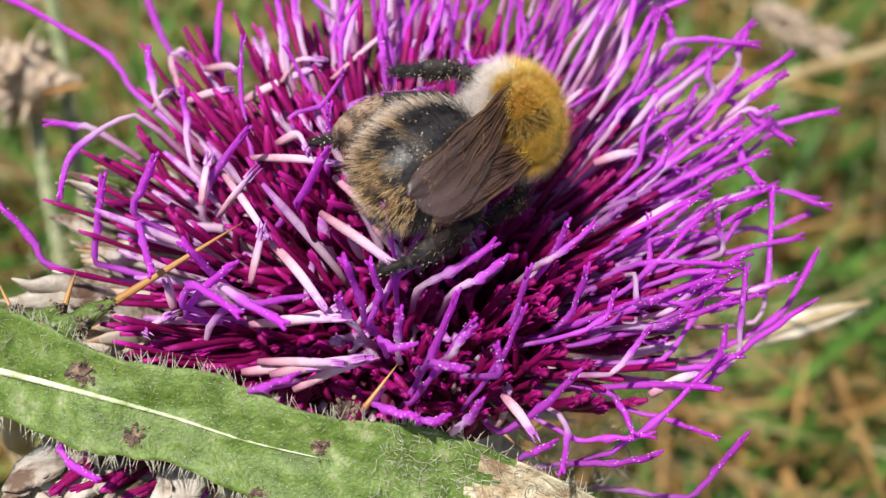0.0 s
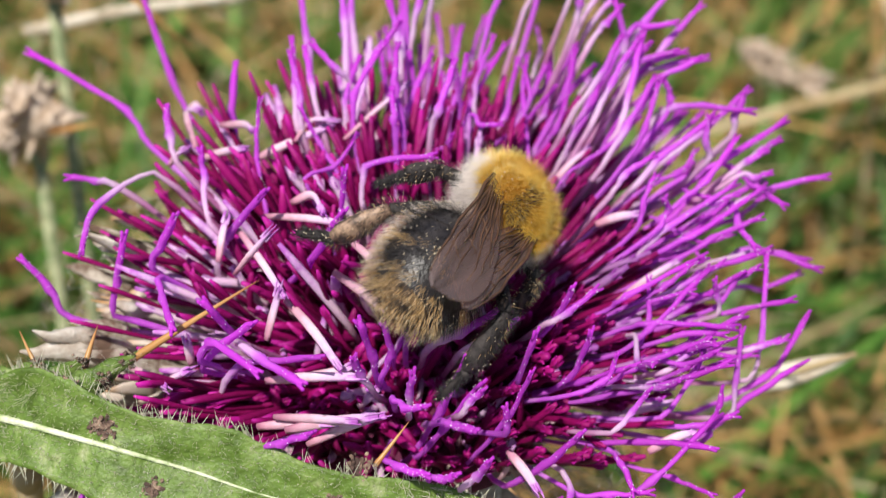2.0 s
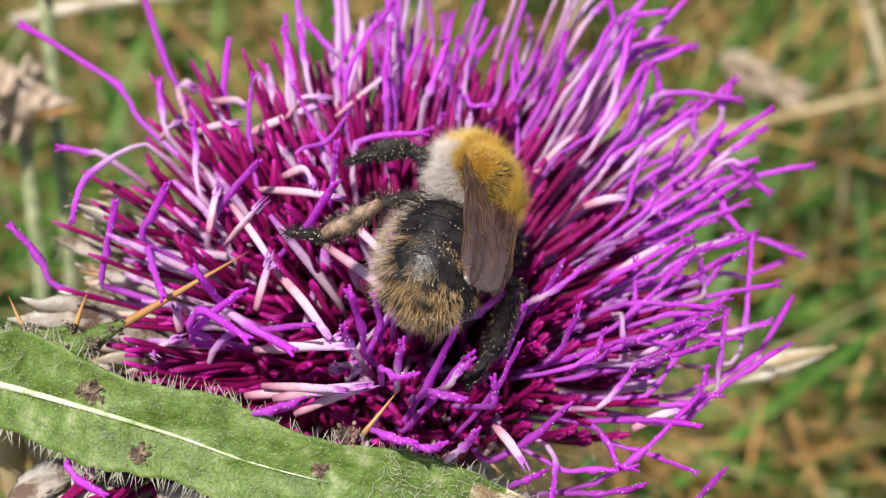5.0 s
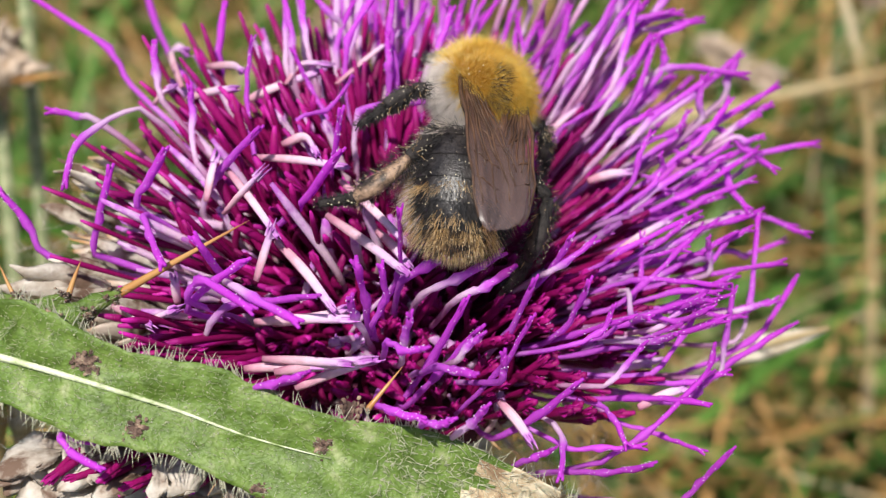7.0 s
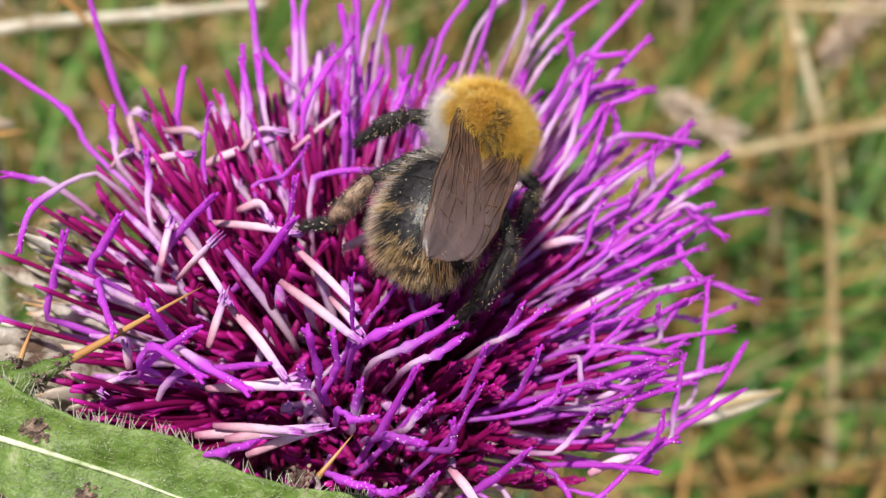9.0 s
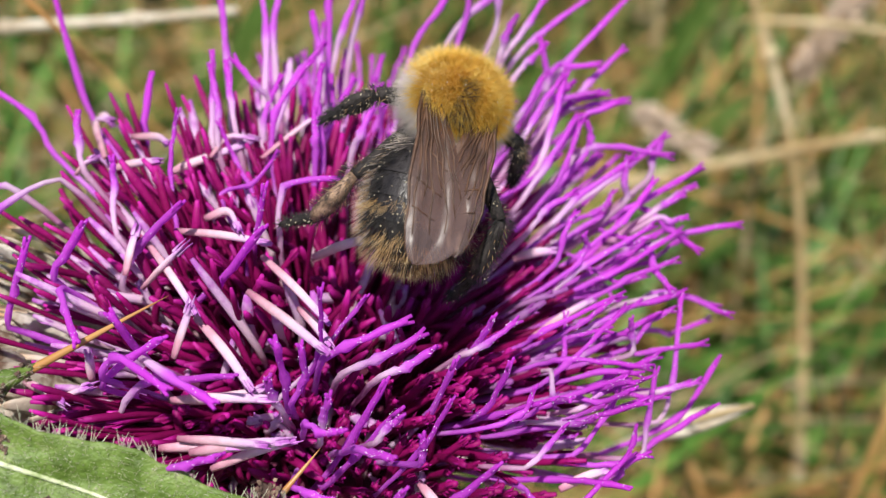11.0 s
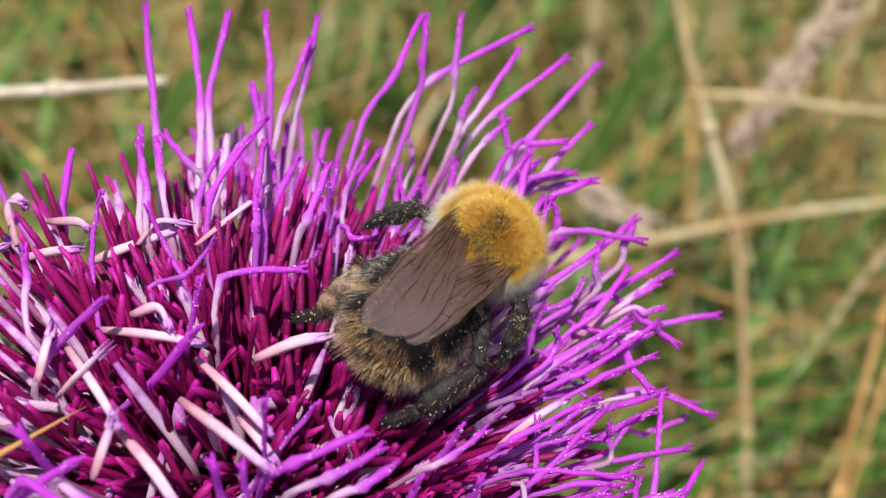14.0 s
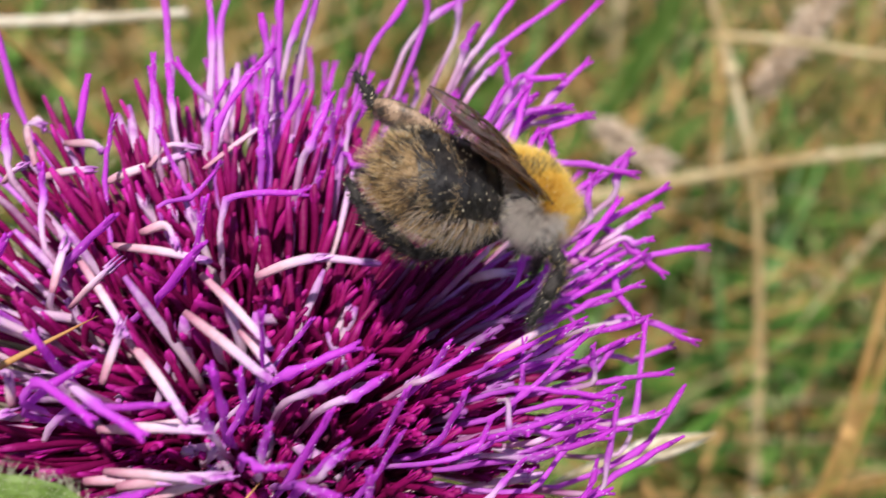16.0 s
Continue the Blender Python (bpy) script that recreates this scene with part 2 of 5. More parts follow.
# ---- shape helpers ----
class Shape:
    """Vertices, faces, a material index for each face and a value along each strand, gathered for one mesh."""

    def __init__(self):
        self.v, self.f, self.m, self.a = [], [], [], []

    def add(self, verts, faces, slot=0, along=None):
        k = len(self.v)
        self.v.extend(verts)
        self.f.extend([tuple(i + k for i in q) for q in faces])
        self.m.extend([slot] * len(faces))
        self.a.extend(along if along is not None else [0.5] * len(verts))

    def tube(self, points, radii, sides=6, slot=0, span=(0.0, 1.0), flat=1.0, cap=True):
        pts = [Vector(p) for p in points]
        n = len(pts)
        verts, faces, along = [], [], []
        side = None
        for i, p in enumerate(pts):
            way = (pts[min(i + 1, n - 1)] - pts[max(i - 1, 0)]).normalized()
            if side is None:
                side = way.orthogonal().normalized()
            side = (side - way * side.dot(way))
            side = side.normalized() if side.length > 1e-9 else way.orthogonal().normalized()
            other = way.cross(side)
            for k in range(sides):
                a = 2 * math.pi * k / sides
                verts.append(p + (side * math.cos(a) + other * math.sin(a) * flat) * radii[i])
                along.append(span[0] + (span[1] - span[0]) * i / (n - 1))
        for i in range(n - 1):
            for k in range(sides):
                faces.append((i * sides + k, i * sides + (k + 1) % sides, (i + 1) * sides + (k + 1) % sides, (i + 1) * sides + k))
        if cap:
            faces.append(tuple(range((n - 1) * sides, n * sides)))
            faces.append(tuple(reversed(range(sides))))
        self.add(verts, faces, slot, along)

    def band(self, points, across, widths, thick, slot=0, cup=0.0):
        """A solid strip through the points, broad along across, cupped towards its face."""
        pts, n = [Vector(p) for p in points], len(points)
        verts, faces, along = [], [], []
        for i, p in enumerate(pts):
            way = (pts[min(i + 1, n - 1)] - pts[max(i - 1, 0)]).normalized()
            side = (Vector(across) - way * Vector(across).dot(way)).normalized()
            face = way.cross(side)
            for v, h in ((-1, 0), (-0.5, 1), (0, 1), (0.5, 1), (1, 0), (0.5, -1), (0, -1), (-0.5, -1)):
                verts.append(p + side * v * widths[i] + face * (h * thick * 0.5 + cup * v * v * widths[i]))
                along.append(i / (n - 1))
        for i in range(n - 1):
            for k in range(8):
                faces.append((i * 8 + k, i * 8 + (k + 1) % 8, (i + 1) * 8 + (k + 1) % 8, (i + 1) * 8 + k))
        faces += [tuple(range((n - 1) * 8, n * 8)), tuple(reversed(range(8)))]
        self.add(verts, faces, slot, along)

    def ball(self, centre, radii, rings=8, sides=12, slot=0, turn=None, wobble=0.0, seed=0):
        c = Vector(centre)
        verts, faces, along = [], [], []
        for i in range(rings + 1):
            b = math.pi * i / rings
            for k in range(sides):
                a = 2 * math.pi * k / sides
                d = Vector((math.sin(b) * math.cos(a), math.sin(b) * math.sin(a), math.cos(b)))
                s = 1 + wobble * noise.noise(d * 2.1 + Vector((seed, 0, 0))) if wobble else 1
                q = Vector((d.x * radii[0], d.y * radii[1], d.z * radii[2])) * s
                verts.append(c + (turn @ q if turn else q))
                along.append(i / rings)
        for i in range(rings):
            for k in range(sides):
                faces.append((i * sides + k, (i + 1) * sides + k, (i + 1) * sides + (k + 1) % sides, i * sides + (k + 1) % sides))
        self.add(verts, faces, slot, along)

    def grain(self, centre, size, slot=0):
        c = Vector(centre)
        w = [Vector(d) * size for d in ((1, 0, 0), (-1, 0, 0), (0, 1, 0), (0, -1, 0), (0, 0, 1), (0, 0, -1))]
        self.add([c + d for d in w], [(0, 2, 4), (2, 1, 4), (1, 3, 4), (3, 0, 4), (2, 0, 5), (1, 2, 5), (3, 1, 5), (0, 3, 5)], slot)

    def strand(self, root, way, length, width, slot=0, bend=(0, 0, 0)):
        """A fine hair: a three-sided spike, bent a little."""
        p, w, b = Vector(root), Vector(way).normalized(), Vector(bend)
        x = w.orthogonal().normalized() * width
        y = w.cross(x).normalized() * width
        mid = p + w * length * 0.55 + b * length * 0.3
        tip = p + w * length + b * length
        ring = [x, -0.5 * x + 0.87 * y, -0.5 * x - 0.87 * y]
        self.add([p + d for d in ring] + [mid + d * 0.7 for d in ring] + [tip],
                 [(0, 1, 4, 3), (1, 2, 5, 4), (2, 0, 3, 5), (3, 4, 6), (4, 5, 6), (5, 3, 6)], slot, [0, 0, 0, 0.55, 0.55, 0.55, 1])

    def mesh(self, name, materials, smooth=True):
        me = bpy.data.meshes.new(name)
        me.from_pydata([tuple(p) for p in self.v], [], self.f)
        for m in materials:
            me.materials.append(m)
        me.polygons.foreach_set("material_index", self.m)
        me.polygons.foreach_set("use_smooth", [smooth] * len(self.f))
        me.attributes.new("along", "FLOAT", "POINT").data.foreach_set("value", self.a)
        me.update()
        return me


def part(name, shape, materials, parent=None, label="", smooth=True):
    """One mesh object, under a thing or a part where one is given."""
    ob = new(name, shape.mesh(name, materials, smooth))
    if parent is not None:
        ob.parent = parent
    return tagged(ob, label)


def arc(points, n):
    """A smooth line of n points through the given ones."""
    p = [Vector(q) for q in points]
    p = [p[0] * 2 - p[1]] + p + [p[-1] * 2 - p[-2]]
    out, spans = [], len(p) - 3
    for i in range(n):
        u = i / (n - 1) * spans
        k = min(int(u), spans - 1)
        t = u - k
        a, b, c, d = p[k:k + 4]
        out.append(0.5 * ((2 * b) + (c - a) * t + (2 * a - 5 * b + 4 * c - d) * t * t + (3 * b - a - 3 * c + d) * t ** 3))
    return out


rng = random.Random(4)


def rand(a, b):
    return a + (b - a) * rng.random()


# ---- the thistle: its head's own space has z along the head's axis, lengths below in millimetres ----
HEAD = Matrix(((0.99498, 0.0, 0.10007, -0.0021), (0.03432, 0.93935, -0.34123, 0.0697), (-0.094, 0.34295, 0.93464, 0.2061), (0, 0, 0, 1)))
ROUND_0 = [
    ((-7.0, 2.2, 3.6), (-6.7, 3.5, 10.9), (-6.7, 4.4, 16.2)),
    ((-10.3, 1.4, 5.7), (-8.7, 1.0, 9.6), (-6.6, 0.8, 16.4)),
    ((-14.8, 1.7, 6.5), (-14.1, 2.5, 10.7), (-11.8, 2.8, 15.2)),
    ((-19.0, 0.5, 8.4), (-18.3, 1.0, 11.1), (-17.4, 1.6, 13.5)),
    ((-21.4, -1.5, 5.4), (-21.3, -0.4, 8.5), (-20.7, 0.8, 12.0)),
    ((-19.4, 7.3, 10.6), (-23.2, 3.7, 11.0), (-23.5, 0.2, 10.7)),
    ((-22.4, 7.9, 7.8), (-24.3, 7.9, 8.4), (-25.9, 7.8, 8.7)),
    ((-21.3, 14.7, 4.2), (-23.7, 17.0, 6.1), (-31.0, 19.8, 8.3)),
    ((-13.4, 11.3, 4.4), (-15.3, 15.3, 7.8), (-15.3, 18.4, 10.5)),
    ((-6.5, 13.7, 8.6), (-6.9, 15.6, 10.7), (-6.2, 17.6, 13.0)),
]
ROUND_1 = [
    ((-2.8, 13.6, 7.8), (-2.2, 15.6, 10.0), (-0.8, 18.3, 13.1)),
    ((0.8, 15.4, 9.3), (1.7, 17.2, 11.1), (2.0, 18.9, 12.9)),
    ((-14.9, -6.6, 7.8), (-13.5, -6.6, 11.6), (-11.6, -7.0, 14.7)),
    ((-13.7, -7.4, 5.8), (-12.5, -6.8, 9.3), (-7.5, -9.4, 15.3)),
    ((-10.2, -4.1, 4.3), (-11.6, -4.6, 6.8), (-14.9, -5.3, 14.1)),
    ((-3.6, -7.3, 9.2), (-4.2, -7.2, 12.5), (-5.3, -7.1, 16.0)),
    ((-3.4, -7.6, 9.7), (-3.0, -7.3, 12.9), (-3.8, -7.2, 16.0)),
    ((-3.9, -9.4, 11.3), (-5.0, -9.4, 13.8), (-5.5, -9.4, 15.5)),
    ((-1.6, -10.6, 10.6), (-1.9, -10.4, 13.5), (-1.9, -10.2, 15.6)),
    ((-1.2, -9.8, 2.0), (0.6, -9.4, 10.0), (1.3, -9.0, 15.9)),
]
ROUND_2 = [
    ((-0.7, -10.7, 4.9), (0.9, -10.7, 10.3), (2.2, -10.6, 15.5)),
    ((3.4, -7.2, 4.2), (5.3, -7.3, 9.8), (5.6, -7.0, 15.9)),
    ((4.0, -12.3, 12.5), (4.0, -12.2, 14.0), (3.7, -12.1, 15.2)),
    ((7.0, -3.4, 9.1), (7.9, -3.6, 13.4), (8.1, -3.6, 16.1)),
    ((7.4, -6.2, 6.6), (9.1, -6.7, 10.4), (9.2, -6.4, 15.5)),
    ((7.5, -5.3, 5.3), (9.9, -6.8, 10.1), (12.0, -8.1, 14.6)),
    ((15.9, 7.8, 5.8), (18.5, 9.5, 7.9), (20.8, 11.8, 10.4)),
    ((14.7, 4.9, 4.7), (18.3, 6.6, 7.6), (21.7, 8.7, 10.8)),
    ((16.9, 13.5, 7.5), (20.8, 15.9, 10.2), (23.8, 18.2, 12.8)),
    ((18.3, 4.3, 3.1), (24.0, 7.5, 6.8), (28.6, 6.5, 7.2)),
]
ROUND_3 = [
    ((14.4, -0.5, 3.9), (17.5, 0.5, 7.7), (21.2, 1.6, 11.8)),
    ((19.7, -3.9, 0.9), (25.2, -2.2, 4.9), (27.0, 0.6, 8.7)),
    ((19.2, -6.5, 1.5), (22.9, -4.8, 6.0), (25.8, -3.7, 9.2)),
    ((9.6, -7.2, 1.7), (14.5, -9.9, 8.0), (17.4, -12.0, 11.7)),
    ((10.0, -14.2, 5.1), (11.8, -15.6, 8.2), (13.4, -16.6, 11.8)),
    ((17.4, -15.5, 3.5), (18.5, -15.0, 6.9), (19.3, -14.4, 10.3)),
    ((5.1, -12.2, 4.7), (7.2, -12.8, 9.8), (8.4, -12.8, 14.2)),
    ((1.6, -15.0, 10.0), (2.4, -15.1, 12.4), (2.8, -15.1, 14.3)),
    ((12.9, 15.7, 9.0), (13.9, 17.9, 11.1), (16.2, 19.8, 13.1)),
    ((8.7, 16.0, 8.9), (10.1, 18.5, 11.2), (10.3, 20.4, 12.9)),
]
ROUND_4 = [
    ((-24.5, -1.2, 4.0), (-26.2, 0.1, 6.3), (-27.9, 1.0, 8.0)),
    ((-21.2, -15.3, 6.8), (-20.3, -16.9, 7.6), (-18.4, -18.4, 9.2)),
    ((-18.8, 19.0, 2.7), (-21.2, 22.3, 5.5), (-23.5, 26.5, 9.4)),
    ((12.5, -3.9, 8.6), (14.6, -3.0, 11.3), (18.4, 0.9, 12.9)),
    ((11.2, -6.5, 8.7), (13.1, -6.3, 11.4), (18.3, -4.1, 12.1)),
    ((11.7, -1.0, 9.5), (12.8, -1.2, 12.2), (18.2, 1.8, 13.1)),
    ((12.9, -2.1, 9.1), (14.8, -2.8, 11.5), (20.1, -2.9, 11.7)),
    ((14.7, -3.4, 9.6), (16.9, -3.3, 11.2), (19.3, -3.6, 11.8)),
    ((18.3, -0.4, 8.2), (22.0, 0.1, 9.6), (25.2, 0.6, 10.4)),
    ((19.7, 0.1, 9.0), (21.0, 1.6, 10.8), (22.5, 2.1, 11.7)),
]
ROUND_5 = [
    ((19.6, -0.8, 9.7), (19.4, -0.1, 11.3), (18.9, 0.1, 12.6)),
    ((20.6, -7.0, 6.3), (20.8, -4.9, 9.2), (20.7, -2.9, 11.4)),
    ((23.0, -3.2, 5.0), (23.4, -1.3, 8.4), (23.4, 3.6, 11.7)),
    ((21.3, -2.7, 8.2), (23.0, -2.7, 9.3), (24.4, -2.4, 10.0)),
    ((17.8, -9.8, 7.8), (18.5, -9.0, 9.7), (18.8, -7.5, 11.3)),
    ((11.1, -10.7, 10.2), (12.5, -9.7, 11.9), (13.2, -9.1, 13.2)),
    ((11.7, -10.6, 7.9), (12.1, -12.3, 9.4), (12.5, -14.6, 10.2)),
    ((11.7, -14.2, 6.6), (14.2, -13.2, 9.5), (18.3, -9.3, 11.1)),
    ((9.4, -13.6, 7.3), (11.5, -14.2, 8.9), (13.6, -14.4, 9.8)),
    ((8.3, -12.4, 8.4), (8.5, -14.9, 10.1), (7.7, -17.7, 11.5)),
]
ROUND_6 = [
    ((6.0, -16.0, 9.5), (6.5, -16.2, 10.9), (7.2, -16.2, 11.9)),
    ((7.0, -3.9, 11.8), (8.4, -3.8, 13.7), (9.9, -2.8, 14.9)),
    ((-2.0, -5.4, 11.6), (-0.6, -5.6, 14.3), (2.6, -4.5, 16.0)),
    ((-0.7, -6.2, 11.7), (1.3, -6.3, 14.3), (3.6, -5.3, 15.9)),
    ((1.5, -6.7, 12.5), (3.1, -6.8, 14.5), (4.3, -6.2, 15.8)),
    ((10.1, 14.9, 12.1), (12.0, 17.1, 14.4), (13.1, 19.3, 16.0)),
    ((11.2, 13.7, 11.4), (12.8, 16.8, 14.0), (14.4, 19.4, 15.9)),
    ((13.4, 13.8, 11.2), (14.1, 16.3, 13.9), (14.8, 19.8, 15.9)),
    ((13.8, 17.1, 12.3), (15.1, 18.8, 14.3), (17.4, 18.9, 15.4)),
    ((14.8, 15.2, 11.4), (16.7, 17.8, 13.8), (19.3, 18.6, 15.1)),
]
ROUND_7 = [
    ((12.0, 10.5, 10.9), (13.7, 12.9, 13.6), (15.6, 16.1, 15.4)),
    ((14.0, 11.2, 11.4), (15.0, 12.8, 13.6), (15.8, 15.4, 15.3)),
    ((15.9, 15.0, 10.6), (17.8, 15.7, 13.1), (23.3, 15.1, 13.7)),
    ((22.1, 14.3, 11.1), (22.4, 15.3, 12.8), (22.8, 16.4, 14.0)),
    ((14.1, 8.8, 10.1), (16.1, 10.7, 12.8), (20.1, 13.7, 14.3)),
    ((17.2, 10.7, 9.1), (21.3, 11.8, 11.5), (26.2, 15.3, 12.9)),
    ((17.6, 8.3, 10.1), (19.8, 9.7, 12.1), (21.7, 12.2, 13.7)),
    ((22.2, 11.4, 11.0), (23.1, 11.5, 12.2), (24.0, 11.8, 13.0)),
    ((23.0, 12.3, 10.6), (24.6, 13.1, 11.9), (25.4, 13.2, 12.8)),
    ((22.3, 10.9, 10.9), (23.5, 10.2, 11.8), (24.3, 10.2, 12.6)),
]
ROUND_8 = [
    ((21.2, 12.7, 10.2), (23.7, 10.0, 11.2), (25.2, 7.8, 11.9)),
    ((19.2, 8.0, 8.1), (24.8, 10.5, 10.2), (29.5, 11.5, 11.2)),
    ((14.5, 4.2, 9.3), (16.4, 5.0, 12.0), (21.4, 8.4, 13.2)),
    ((15.8, 4.6, 8.8), (18.4, 5.0, 11.3), (23.8, 8.8, 12.5)),
    ((16.6, 3.4, 9.2), (19.9, 5.0, 11.2), (23.1, 6.2, 12.3)),
    ((21.4, 8.8, 10.3), (21.9, 5.8, 11.3), (22.5, 3.8, 12.0)),
    ((14.0, 4.7, 11.4), (14.2, 5.8, 13.3), (14.8, 7.2, 14.7)),
    ((15.2, 4.5, 11.6), (16.1, 5.7, 13.1), (15.4, 5.5, 14.4)),
    ((12.1, 7.1, 11.8), (13.1, 8.1, 13.7), (14.9, 8.9, 14.8)),
    ((20.0, 11.6, 11.2), (19.6, 12.2, 13.0), (19.6, 13.5, 14.3)),
]
ROUND_9 = [
    ((20.1, 4.7, 8.1), (23.9, 5.2, 9.8), (27.8, 3.7, 10.0)),
    ((16.1, 0.9, 8.5), (18.8, 2.1, 10.9), (23.5, 3.7, 11.7)),
    ((14.1, -0.5, 9.6), (17.2, 0.6, 11.4), (19.6, 1.7, 12.6)),
    ((15.2, -5.7, 9.6), (16.8, -4.8, 11.2), (18.0, -4.4, 12.2)),
    ((15.0, -8.6, 8.4), (17.3, -6.0, 10.5), (17.5, -5.3, 12.2)),
    ((13.8, -0.6, 10.4), (15.7, -0.1, 12.1), (17.5, 1.2, 13.3)),
    ((16.5, -3.4, 8.9), (17.9, -3.1, 10.8), (21.0, -1.8, 11.5)),
    ((15.7, -9.0, 8.6), (17.9, -9.4, 9.7), (19.6, -8.9, 10.6)),
    ((8.5, -8.6, 11.0), (10.7, -8.1, 12.6), (11.0, -7.3, 14.2)),
    ((18.1, 7.1, 10.9), (19.8, 7.3, 12.2), (21.2, 7.4, 13.1)),
]
ROUND_10 = [
    ((-18.4, 9.6, 8.7), (-19.3, 11.3, 10.2), (-19.6, 12.7, 11.3)),
    ((-15.5, 3.9, 9.4), (-16.3, 7.0, 11.2), (-16.6, 7.9, 12.6)),
    ((-9.7, 11.5, 10.6), (-10.2, 13.7, 12.8), (-11.1, 16.6, 14.1)),
    ((-8.8, 13.1, 11.4), (-9.5, 15.1, 13.2), (-10.0, 16.6, 14.5)),
    ((-6.1, 11.8, 10.9), (-6.3, 13.8, 13.5), (-4.4, 16.8, 15.6)),
    ((-2.5, 11.7, 11.8), (-3.5, 14.3, 14.1), (-3.5, 16.5, 15.7)),
    ((-0.7, 11.5, 12.4), (-0.3, 11.9, 14.6), (0.6, 15.0, 16.2)),
    ((-5.1, 5.1, 10.5), (-5.2, 7.2, 13.5), (-0.8, 6.2, 16.1)),
    ((-18.3, -0.4, 9.2), (-17.6, -3.8, 11.5), (-16.4, -7.2, 13.5)),
    ((-12.8, -5.7, 10.4), (-10.8, -8.9, 13.7), (-8.4, -11.7, 16.1)),
]
ROUND_11 = [
    ((-3.0, -10.9, 13.5), (-2.2, -12.4, 15.2), (-1.3, -12.9, 16.4)),
    ((1.2, -11.7, 13.3), (1.7, -11.4, 14.9), (2.2, -11.4, 16.0)),
    ((-0.0, -12.2, 13.4), (0.9, -13.3, 15.0), (1.7, -14.0, 16.1)),
    ((-3.1, -13.4, 10.5), (-2.3, -14.9, 12.5), (-0.8, -15.9, 13.8)),
    ((-0.4, -14.8, 11.0), (0.3, -15.5, 12.5), (0.9, -15.8, 13.6)),
    ((-10.8, -12.7, 9.4), (-9.2, -13.5, 12.0), (-7.7, -13.7, 13.8)),
    ((-14.8, -7.1, 9.7), (-14.2, -7.1, 12.5), (-10.9, -10.9, 15.6)),
    ((-8.6, 14.3, 8.1), (-10.1, 20.7, 11.2), (-12.1, 30.7, 13.8)),
    ((-10.1, 12.8, 9.4), (-10.7, 16.0, 11.7), (-11.1, 18.4, 13.4)),
    ((-6.7, 16.6, 8.5), (-7.4, 23.4, 12.0), (-9.0, 29.9, 14.6)),
]
ROUND_12 = [
    ((-5.9, 19.9, 8.7), (-7.0, 24.0, 12.1), (-6.4, 29.5, 15.2)),
    ((-2.4, 22.9, 10.7), (-3.0, 25.9, 13.6), (-3.8, 29.5, 15.8)),
    ((-2.8, 17.8, 10.9), (-3.5, 21.0, 13.4), (-4.3, 22.6, 15.1)),
    ((-6.2, 12.5, 8.9), (-5.4, 17.7, 12.3), (-3.4, 19.5, 15.1)),
    ((-6.4, 16.3, 11.2), (-7.8, 16.6, 12.8), (-9.5, 17.9, 13.8)),
    ((-2.1, 21.2, 10.7), (-1.8, 23.6, 13.6), (-0.7, 27.2, 16.1)),
    ((-0.9, 23.1, 10.9), (-0.6, 25.5, 13.9), (-0.2, 29.5, 16.4)),
    ((-3.1, 10.6, 11.8), (-3.4, 11.5, 13.6), (-3.7, 13.0, 14.8)),
    ((3.9, 24.6, 11.4), (5.7, 26.8, 14.7), (7.1, 30.4, 17.4)),
    ((6.8, 26.3, 10.7), (9.0, 27.8, 14.6), (15.5, 31.3, 17.8)),
]
ROUND_13 = [
    ((7.9, 26.6, 13.1), (7.7, 28.4, 15.5), (7.5, 30.6, 17.5)),
    ((10.3, 26.3, 12.7), (10.1, 27.8, 15.4), (10.2, 31.1, 17.7)),
    ((10.3, 22.5, 13.3), (10.5, 23.6, 15.2), (10.9, 24.4, 16.6)),
    ((11.2, 24.4, 12.2), (12.8, 26.3, 15.0), (14.4, 28.9, 17.3)),
    ((11.6, 23.9, 11.0), (13.5, 25.4, 14.4), (18.2, 29.1, 17.2)),
    ((14.4, 21.8, 10.0), (16.2, 24.0, 13.8), (20.9, 29.4, 17.0)),
    ((14.8, 22.9, 13.3), (15.7, 22.0, 14.7), (17.6, 21.7, 15.7)),
    ((11.4, 21.1, 13.1), (12.5, 21.9, 14.9), (13.3, 22.3, 16.1)),
    ((13.7, 18.9, 11.6), (14.0, 20.9, 14.2), (13.0, 22.7, 16.2)),
    ((15.3, 19.3, 10.9), (17.7, 21.8, 13.8), (19.8, 23.7, 15.9)),
]
ROUND_14 = [
    ((13.3, 18.0, 12.5), (14.6, 18.9, 14.2), (15.4, 19.3, 15.5)),
    ((15.4, 19.1, 11.8), (17.5, 19.2, 13.7), (20.0, 19.1, 14.9)),
    ((15.2, 20.0, 12.6), (16.4, 19.2, 14.1), (18.2, 19.2, 15.2)),
    ((13.4, 12.9, 10.8), (15.0, 15.4, 13.2), (16.4, 16.5, 14.9)),
    ((16.8, 14.9, 11.7), (17.3, 16.1, 13.5), (16.4, 16.5, 14.9)),
]
